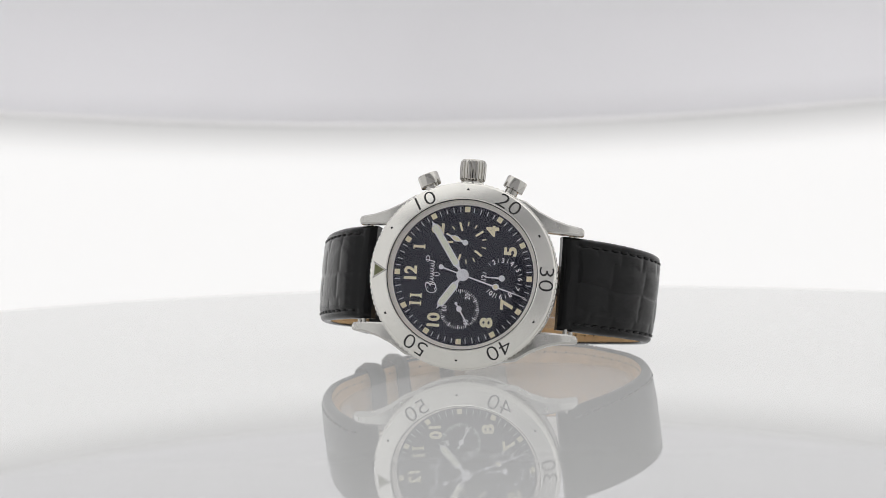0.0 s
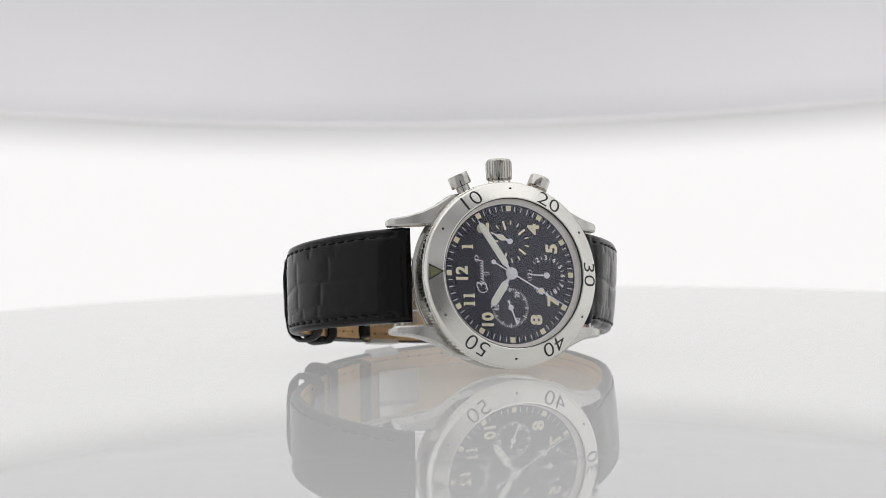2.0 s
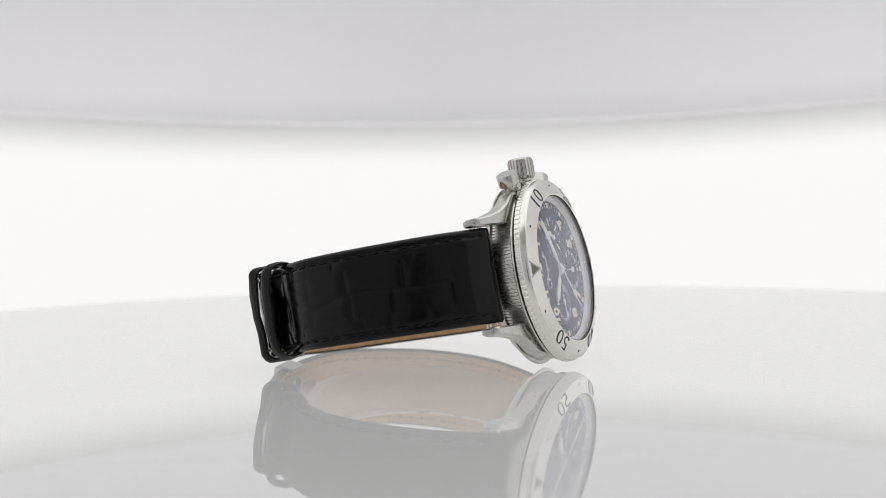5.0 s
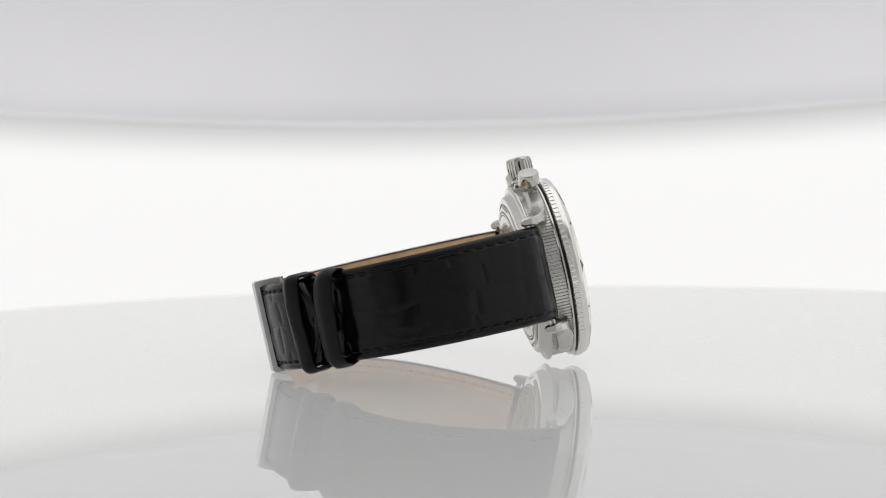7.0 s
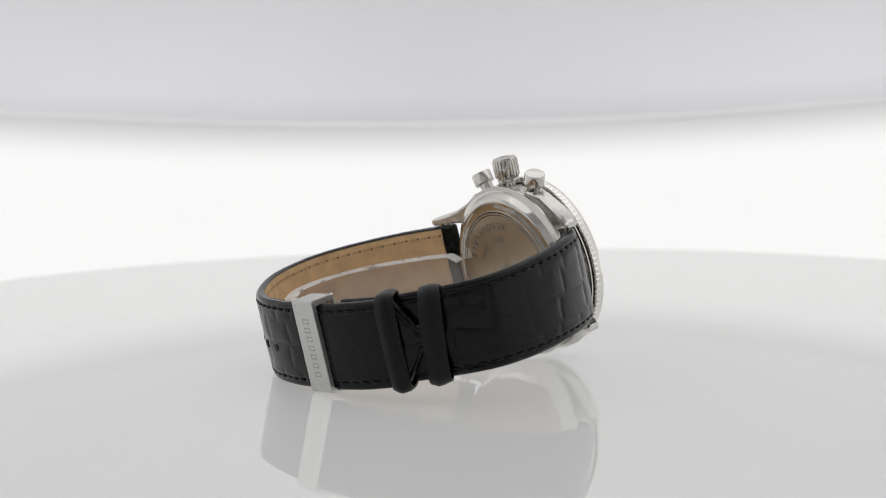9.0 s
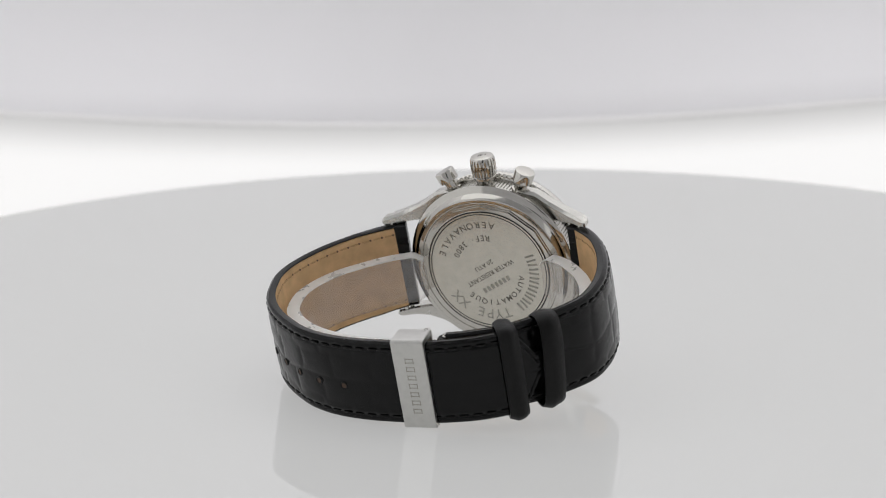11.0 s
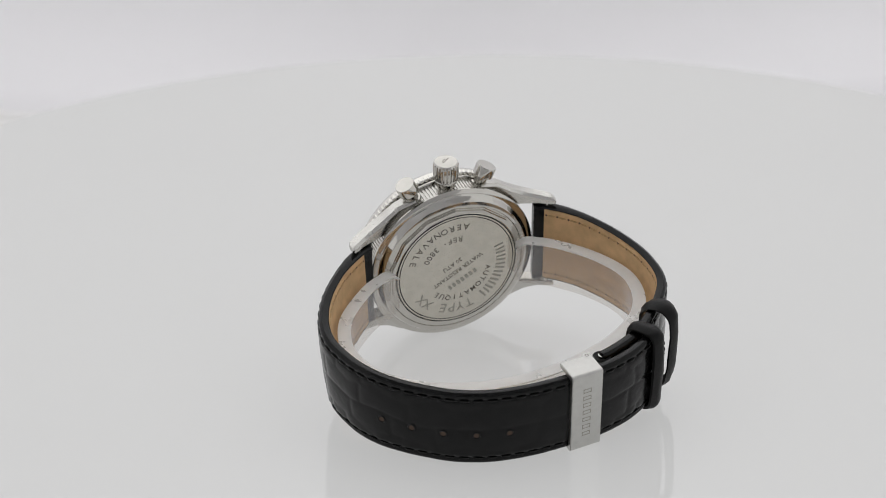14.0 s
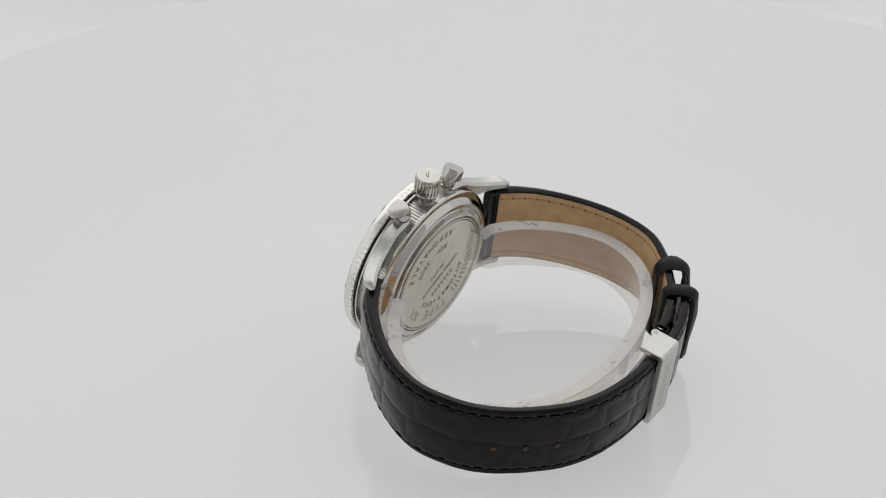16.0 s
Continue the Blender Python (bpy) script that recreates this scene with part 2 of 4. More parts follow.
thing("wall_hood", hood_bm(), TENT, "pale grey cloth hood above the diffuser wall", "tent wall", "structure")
thing("wall_left", box_bm(-0.62, -0.60, -0.60, 0.48, -0.30, 0.62), TENT_SIDE, "glowing white side diffuser of the tent", "light wall", "structure")
thing("wall_right", box_bm(0.60, 0.62, -0.60, 0.48, -0.30, 0.62), TENT_SIDE, "glowing white side diffuser of the tent", "light wall", "structure")
thing("wall_front", box_bm(-0.62, 0.62, -0.62, -0.60, -0.30, 0.62), FRONTCLOTH, "pale cloth front wall of the tent", "tent wall", "structure")
def slit_bm():
    """An upright slit with round corners."""
    bm = bmesh.new()
    x, z0, z1, r = 0.052, -0.04, 0.245, 0.03
    edge = [(cx + r * math.cos(radians(a0 + q)), cz + r * math.sin(radians(a0 + q))) for cx, cz, a0 in
            ((x - r, z1 - r, 0), (-x + r, z1 - r, 90), (-x + r, z0 + r, 180), (x - r, z0 + r, 270)) for q in (0, 22.5, 45, 67.5, 90)]
    a = [bm.verts.new((u - 0.006, -0.599, v)) for u, v in edge]
    b = [bm.verts.new((u - 0.006, -0.592, v)) for u, v in edge]
    bm.faces.new(a), bm.faces.new(b[::-1])
    for k in range(len(edge)):
        n = (k + 1) % len(edge)
        bm.faces.new((a[k], b[k], b[n], a[n]))
    return bm


thing("camera_opening", slit_bm(), FRONT, "dark upright slit in the tent front", "opening", "structure")
thing("wall_back_added_hem", wall_arc(0.245, 0.0472, 0.0490, 12, 168, 0.010, rim=0.0012, sag=0.021), HEM, "added cloth hem, made to glow, along the top of the diffuser wall", "trim", "structure")
# Unseen board, added to block the wall's rear glow from the hood.
thing("wall_back_light_block", wall_arc(0.2565, -0.30, 0.0485, 10, 170, 0.01, sag=0.021), BASEGREY, "unseen grey board, added to keep the diffuser wall's glow off the hood", "board", "structure")
thing("ceiling_front", box_bm(-0.62, 0.62, -0.62, -0.30, 0.62, 0.64), FRONTCLOTH, "pale cloth front part of the tent top", "ceiling", "structure")
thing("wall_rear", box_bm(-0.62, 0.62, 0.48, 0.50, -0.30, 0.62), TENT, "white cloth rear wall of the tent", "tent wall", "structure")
thing("ceiling", box_bm(-0.62, 0.62, -0.30, 0.50, 0.62, 0.64), TENT_TOP, "glowing white top diffuser of the tent", "light ceiling", "structure")
thing("floor", box_bm(-0.62, 0.62, -0.62, 0.50, -0.32, -0.30), BASEGREY, "grey base board under the turntable", "floor", "structure")


# ---- the turntable: a glossy white disc on a stub
def build_turntable():
    t = tagged(new("turntable"), "glossy white acrylic turntable disc, slowly turning and tipping", "turntable")
    R, T, e = 0.1955, 0.008, 0.0016
    prof = [(0, 0), (0.1, 0), (R - 2 * e, 0), (R - 1.02 * e, 0), (R - e, 0), (R - e * 0.3, -e * 0.3), (R, -e), (R, -T + e), (R - e, -T), (0, -T)]
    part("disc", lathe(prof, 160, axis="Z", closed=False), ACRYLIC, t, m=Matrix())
    part("spindle", lathe([(0, -T), (0.03, -T), (0.03, -0.12), (0, -0.12)], 48, axis="Z", closed=False), BASEGREY, t, m=Matrix())
    return t


turntable = build_turntable()


# ---- watch helpers; the dial frame: X towards 6 o'clock, Z towards 3 o'clock (crown), Y towards the back, dial at Y = 0
def polar(minute, r):
    a = radians(minute * 6)
    return -r * math.cos(a), r * math.sin(a)


def text_bm(body, size, place, right, up, thick=0.04 * MM, bold=0.0, squeeze=1.0):
    """Lettering with its middle at place; right and up are unit vectors of its plane."""
    cu = bpy.data.curves.new("lettering", "FONT")
    cu.body, cu.size, cu.align_x, cu.align_y = body, size, "CENTER", "CENTER"
    cu.extrude, cu.offset, cu.resolution_u = thick, bold, 3
    ob = bpy.data.objects.new("lettering", cu)
    scene.collection.objects.link(ob)
    dg = bpy.context.evaluated_depsgraph_get()
    me = bpy.data.meshes.new_from_object(ob.evaluated_get(dg))
    xs = [v.co.x for v in me.vertices]
    ys = [v.co.y for v in me.vertices]
    mid = Vector(((min(xs) + max(xs)) / 2, (min(ys) + max(ys)) / 2, 0))
    bm = bmesh.new()
    bm.from_mesh(me)
    bpy.data.objects.remove(ob)
    bpy.data.curves.remove(cu)
    bpy.data.meshes.remove(me)
    r, u = Vector(right), Vector(up)
    n = r.cross(u)
    for v in bm.verts:
        c = v.co - mid
        v.co = Vector(place) + r * c.x * squeeze + u * c.y + n * c.z
    return bm


def merge(target, extra):
    me = bpy.data.meshes.new("tmp")
    extra.to_mesh(me)
    extra.free()
    target.from_mesh(me)
    bpy.data.meshes.remove(me)
    return target


def ribbon(points, width, y0, y1, bm=None):
    """A flat bent line of even width through (x, z) points."""
    bm = bm or bmesh.new()
    rows = []
    for i, (x, z) in enumerate(points):
        x0, z0 = points[max(i - 1, 0)]
        x1, z1 = points[min(i + 1, len(points) - 1)]
        d = math.hypot(x1 - x0, z1 - z0) or 1
        nx, nz = -(z1 - z0) / d * width / 2, (x1 - x0) / d * width / 2
        rows.append([bm.verts.new(c) for c in ((x + nx, y0, z + nz), (x - nx, y0, z - nz), (x - nx, y1, z - nz), (x + nx, y1, z + nz))])
    for a, b in zip(rows, rows[1:]):
        for k in range(4):
            bm.faces.new((a[k], b[k], b[(k + 1) % 4], a[(k + 1) % 4]))
    bm.faces.new(rows[0])
    bm.faces.new(rows[-1][::-1])
    return bm


def disc_bm(x, z, r, y0, y1, n=20, bm=None):
    return prism([(x + r * math.cos(2 * math.pi * k / n), z + r * math.sin(2 * math.pi * k / n)) for k in range(n)], y0, y1, bm)


def tick(bm, cx, cz, minute, r0, r1, w, y0, y1):
    """A straight mark of a scale round (cx, cz)."""
    (x0, z0), (x1, z1) = polar(minute, r0), polar(minute, r1)
    d = math.hypot(x1 - x0, z1 - z0)
    nx, nz = -(z1 - z0) / d * w / 2, (x1 - x0) / d * w / 2
    return prism([(cx + x0 + nx, cz + z0 + nz), (cx + x1 + nx, cz + z1 + nz), (cx + x1 - nx, cz + z1 - nz), (cx + x0 - nx, cz + z0 - nz)], y0, y1, bm)


def moved(bm, m):
    bmesh.ops.transform(bm, matrix=m, verts=bm.verts[:])
    return bm


RIM, BACK, MID = LEAN @ pose(0, -0.22 * MM, 0), LEAN @ pose(0, 0.45 * MM, 0), LEAN @ pose(0, 0.3 * MM, 0)
RIGHT, UP = (0, 0, 1), (-1, 0, 0)                 # reading directions of the dial
watch = tagged(new("wristwatch"), "steel chronograph wristwatch with black dial and black alligator strap", "wristwatch")


# ---- head: bezel, dial, hands, case
def build_bezel():
    teeth = 104
    def coin(a, i):
        return (0.15 * MM * min(1.0, max(0.0, 0.9 + 1.6 * math.cos(a * teeth))) if i in (8, 9) else 0)
    prof = [(15.55, -0.9), (15.55, -1.75), (15.75, -1.82), (18.73, -0.69), (18.75, -0.68), (19.02, -0.42), (19.16, 0.1), (19.2, 0.62), (19.3, 0.74), (19.3, 1.78), (19.16, 1.95), (15.55, 1.95)]
    bz = part("bezel", lathe([(r * MM, y * MM) for r, y in prof], teeth * 8, coin), BRUSHED, watch, "brushed steel rotating bezel with a coin edge", m=RIM)
    def slope(r):
        return (-1.82 + (r - 15.75) / 3.0 * 1.14) * MM
    for m, s in ((10, "10"), (20, "20"), (30, "30"), (40, "40"), (50, "50")):
        x, z = polar(m, 17.3 * MM)
        out = Vector((x, 0, z)).normalized()
        lean = Vector((out.x, 0.38, out.z)).normalized()
        right = Vector((-1, 0, 0)) * math.sin(radians(m * 6)) * -1 + Vector((0, 0, 1)) * math.cos(radians(m * 6))
        part("bezel_numeral", text_bm(s, 4.55 * MM, (x, slope(17.3), z), right, lean, 0.03 * MM, -0.055 * MM, 1.22), INK, bz, m=RIM)
    for m in (5, 15, 25, 35, 45, 55):
        x, z = polar(m, 17.58 * MM)
        part("bezel_dot", disc_bm(x, z, 0.27 * MM, slope(17.58) - 0.05 * MM, slope(17.58) + 0.2 * MM), INK, bz, m=RIM)
    tri = [polar(0, 15.95 * MM), polar(0.72, 18.35 * MM), polar(-0.72, 18.35 * MM)]
    def tri_bm(grow, lift):
        c = Vector((sum(p[0] for p in tri) / 3, sum(p[1] for p in tri) / 3))
        bm = bmesh.new()
        vs = []
        for x, z in tri:
            q = c + (Vector((x, z)) - c) * grow
            r = math.hypot(*q) / MM
            vs.append(bm.verts.new((q.x, slope(r) - lift * MM, q.y)))
        f = bm.faces.new(vs)
        ext = bmesh.ops.extrude_face_region(bm, geom=[f])
        for v in ext["geom"]:
            if isinstance(v, bmesh.types.BMVert):
                v.co.y += 0.1 * MM
        return bm
    part("triangle_border", tri_bm(1.26, 0.015), INK, bz, m=RIM)
    part("triangle_outline", tri_bm(1.14, 0.035), STEEL, bz, m=RIM)
    part("triangle_mark", tri_bm(0.9, 0.05), OLIVE, bz, "olive luminous triangle", m=RIM)


def build_dial():
    dial = part("dial", lathe([(0, 0), (14.9 * MM, 0), (14.9 * MM, 0.5 * MM), (0, 0.5 * MM)], 96, closed=False), DIAL, watch, "black dial with cream numerals")
    part("flange", lathe([(15.45 * MM, -1.3 * MM), (15.36 * MM, -1.3 * MM), (15.31 * MM, -0.75 * MM), (14.55 * MM, -0.12 * MM), (14.5 * MM, 0.3 * MM), (15.5 * MM, 0.3 * MM), (15.5 * MM, -1.25 * MM)], 128), FLANGE, watch, "pale metal flange ring")
    part("gasket", lathe([(15.38 * MM, -1.62 * MM), (15.56 * MM, -1.75 * MM), (15.56 * MM, -1.5 * MM), (15.38 * MM, -1.5 * MM)], 128), GAP, watch, m=RIM)
    y0, y1 = -0.05 * MM, 0.05 * MM
    for h, s in ((1, "1"), (2, "2"), (4, "4"), (5, "5"), (7, "7"), (8, "8"), (10, "10"), (11, "11"), (12, "12")):
        x, z = polar(h * 5, 10.9 * MM)
        if h == 2:
            x, z = polar(9.7, 11.1 * MM)
        if s in ("1", "11"):
            bm = bmesh.new()
            for k in ((0,) if s == "1" else (-0.8, 0.8)):
                for a, b, w in ((-1.22, 1.22, 0.5), (1.0, 1.22, 0.98), (-1.22, -1.02, 0.85)):
                    zc = z + k * MM - (0.1 * MM if w == 0.85 else 0)
                    off = {0.5: 0.0, 0.98: 0.004, 0.85: 0.008}[w] * MM
                    box_bm(x + a * MM, x + b * MM, y0 - off, y1, zc - w / 2 * MM, zc + w / 2 * MM, bm)
        else:
            bm = text_bm(s, 3.45 * MM, (x, y0, z), RIGHT, UP, 0.05 * MM, 0.13 * MM, 0.98 if len(s) > 1 else 1.22)
        part("hour_numeral", bm, LUME, dial, "cream luminous numeral")
    for m in range(0, 60, 5):
        x, z = polar(m, 13.65 * MM)
        c, s = math.cos(radians(m * 6)) * 0.55 * MM, math.sin(radians(m * 6)) * 0.55 * MM
        part("minute_square", prism([(x + c + s, z - s + c), (x + c - s, z - s - c), (x - c - s, z + s - c), (x - c + s, z + s + c)], y0, y1), LUME, dial)
    bm = bmesh.new()
    for m in range(60):
        if m % 5:
            tick(bm, 0, 0, m, 13.05 * MM, 14.1 * MM, 0.13 * MM, y0, y1)
    part("minute_track", bm, WHITE, dial)
    # counter at 3: long and short bars
    cx, cz = 0.0, 6.74 * MM
    bm = bmesh.new()
    for k in range(15):
        long = k % 3 == 0
        tick(bm, cx, cz, k * 4, (2.55 if long else 3.5) * MM, 4.4 * MM, (0.42 if long else 0.2) * MM, y0, y1)
    part("counter_scale", bm, LUME, dial)
    # counter at 6: numbers round a ring
    cx, cz = 8.05 * MM, -0.2 * MM
    bm = bmesh.new()
    for k in range(1, 13):
        x, z = polar(k * 5, 3.75 * MM)
        out = Vector((x, 0, z)).normalized()
        right = Vector((math.sin(radians(k * 30)), 0, math.cos(radians(k * 30))))
        if k in (2, 3, 4, 5, 6, 7, 8, 9, 10, 12):
            merge(bm, text_bm(str(k), 1.42 * MM, (cx + x, y0, cz + z), right, out, 0.03 * MM, 0.02 * MM))
        tick(bm, cx, cz, k * 5 + 2.5, 3.35 * MM, 4.2 * MM, 0.11 * MM, y0, y1)
    part("counter_scale", bm, WHITE, dial)
    # seconds at 9: sunk black disc with a ring of ticks
    cx, cz = -0.3 * MM, -7.0 * MM
    part("subdial", lathe([(0, -0.02 * MM), (4.3 * MM, -0.02 * MM), (4.35 * MM, 0.1 * MM), (0, 0.1 * MM)], 64, closed=False), SUBBLACK, dial, "black sunk seconds subdial", m=LEAN @ pose(cx, 0, cz))
    bm = bmesh.new()
    for k in range(60):
        big = k % 5 == 0
        if k not in (0, 20, 40):
            tick(bm, cx, cz, k, (3.25 if big else 3.6) * MM, 4.1 * MM, (0.22 if big else 0.1) * MM, y0, y1)
    for m, s in ((0, "60"), (20, "20"), (40, "40")):
        x, z = polar(m, 3.1 * MM)
        merge(bm, text_bm(s, 1.5 * MM, (cx + x, y0, cz + z), RIGHT, UP, 0.03 * MM, 0.02 * MM, 0.85))
    part("seconds_scale", bm, WHITE, dial)
    # maker's mark as a plain flourish: two bowls, a run of small strokes, a tail and a curl
    def stroke(points, width, bm=None):
        return ribbon([((-6.45 - v) * MM, (u - 0.1) * MM) for u, v in points], width * MM, y0, y1, bm)
    def loop(cu, cv, ru, rv, a0, a1, width, bm):
        return stroke([(cu + ru * math.cos(a), cv + rv * math.sin(a)) for a in np.linspace(a0, a1, 22)], width, bm)
    bm = stroke([(-2.2 - 0.05 * k + 0.09 * k, -1.0 + 0.24 * k) for k in range(10)], 0.2)
    loop(-2.35, 0.75, 0.62, 0.42, -1.6, 2.6, 0.17, bm)
    loop(-2.5, -0.4, 0.75, 0.55, -2.6, 1.6, 0.18, bm)
    loop(-3.1, -0.15, 0.75, 1.0, 1.0, 5.2, 0.13, bm)
    stroke([(-1.7 + 4.3 * k / 70 + 0.1 * math.sin(k * 0.72 + 1.2), 0.40 * math.sin(k * 0.72)) for k in range(71)], 0.13, bm)
    loop(0.05, -0.95, 0.3, 0.7, -4.4, 1.3, 0.12, bm)
    stroke([(2.6 + 0.05 * k, -0.45 + 0.24 * k) for k in range(9)], 0.17, bm)
    loop(3.15, 1.05, 0.62, 0.36, -3.6, 2.4, 0.12, bm)
    part("maker_flourish", bm, WHITE, dial, "white script flourish")
    dome = [(0, -1.95), (6, -1.9), (11, -1.75), (15.0, -1.5), (15.28, -1.4), (15.28, -0.95), (11, -1.1), (0, -1.2)]
    glass = part("crystal", lathe([(r * MM, y * MM) for r, y in dome], 96, closed=False), CRYSTAL, watch, "clear domed watch crystal", m=RIM)
    glass.visible_shadow = False


def outline_hand(stations):
    """Outline from (distance along 12, half width) pairs."""
    return [(-d * MM, w * MM) for d, w in stations] + [(-d * MM, -w * MM) for d, w in reversed(stations) if w > 0]


def build_hands():
    for name, clock, y, length, wide in (("hour_hand", 304.5, -0.62, 8.7, 0.78), ("minute_hand", 56.5, -0.78, 12.9, 0.72)):
        m = LEAN @ pose(0, 0, 0, 0, clock)
        st = [(1.1, 0.25), (1.9, 0.33), (2.6, wide), (length - 2.0, wide * 1.02), (length - 1.2, wide * 0.85), (length - 0.5, 0.14), (length, 0.06)]
        hand = part(name, prism(outline_hand(st), y * MM, (y + 0.1) * MM), WHITE, watch, "white-edged luminous hand", m=m)
        st2 = [(2.5, wide * 0.55), (3.0, wide - 0.17), (length - 2.1, wide - 0.17), (length - 1.25, wide * 0.66), (length - 0.95, 0.12)]
        part("lume", prism(outline_hand(st2), (y - 0.04) * MM, y * MM + 0.03 * MM), LUMEHAND, hand, m=m)
        part("hand_collar", lathe([(0.5 * MM, (y - 0.02) * MM), (1.25 * MM, (y - 0.02) * MM), (1.25 * MM, (y + 0.12) * MM), (0.5 * MM, (y + 0.12) * MM)], 40), WHITE, hand, m=m)
    # counter hands
    m = LEAN @ pose(0, 0, 6.74 * MM, 0, 21)
    h = part("counter_hand", prism(outline_hand([(0, 0.3), (1.0, 0.22), (1.9, 0.62), (2.6, 0.5), (3.4, 0.12), (4.4, 0.05)]), -0.4 * MM, -0.32 * MM), WHITE, watch, "white leaf-shaped counter hand", m=m)
    part("lume", prism(outline_hand([(1.1, 0.1), (1.9, 0.4), (2.5, 0.33), (3.0, 0.05)]), -0.43 * MM, -0.36 * MM), LUME, h, m=m)
    part("hub", lathe([(0, -0.5 * MM), (0.55 * MM, -0.5 * MM), (0.6 * MM, -0.2 * MM), (0, -0.2 * MM)], 28, closed=False), WHITE, h, m=m)
    m = LEAN @ pose(8.05 * MM, 0, -0.2 * MM, 0, 1)
    h = part("counter_hand", prism(outline_hand([(0, 0.16), (3.4, 0.1)]), -0.4 * MM, -0.32 * MM), WHITE, watch, "thin white counter hand", m=m)
    part("hub", lathe([(0, -0.5 * MM), (0.6 * MM, -0.5 * MM), (0.65 * MM, -0.2 * MM), (0, -0.2 * MM)], 28, closed=False), WHITE, h, m=m)
    # the two hands that run: built round their own pivots
    one = Matrix()
    bm = prism(outline_hand([(-4.6, 0.12), (7.0, 0.15), (13.9, 0.05)]), -0.05 * MM, 0.05 * MM)
    sweep = part("sweep_seconds_hand", bm, WHITE, watch, "thin white sweep seconds hand", m=one)
    part("tail_disc", disc_bm(4.7 * MM, 0, 0.52 * MM, -0.055 * MM, 0.055 * MM), WHITE, sweep, m=one)
    part("hand_ring", lathe([(0.35 * MM, -0.06 * MM), (0.68 * MM, -0.06 * MM), (0.68 * MM, 0.06 * MM), (0.35 * MM, 0.06 * MM)], 28), WHITE, sweep, m=pose(-7.3 * MM, 0, 0))
    part("lume", disc_bm(-7.3 * MM, 0, 0.45 * MM, -0.07 * MM, 0.04 * MM), LUME, sweep, m=one)
    part("hub", lathe([(0, -0.25 * MM), (0.42 * MM, -0.25 * MM), (0.55 * MM, -0.1 * MM), (0.95 * MM, -0.08 * MM), (0.95 * MM, 0.1 * MM), (0, 0.1 * MM)], 32, closed=False), WHITE, sweep, m=one)
    small = part("small_seconds_hand", prism(outline_hand([(-1.3, 0.1), (0, 0.17), (3.7, 0.1)]), -0.04 * MM, 0.04 * MM), WHITE, watch, "thin white small seconds hand", m=one)
    part("tail_disc", disc_bm(1.3 * MM, 0, 0.3 * MM, -0.045 * MM, 0.045 * MM), WHITE, small, m=one)
    part("hub", lathe([(0, -0.12 * MM), (0.55 * MM, -0.12 * MM), (0.6 * MM, 0.15 * MM), (0, 0.15 * MM)], 28, closed=False), WHITE, small, m=one)
    return sweep, small


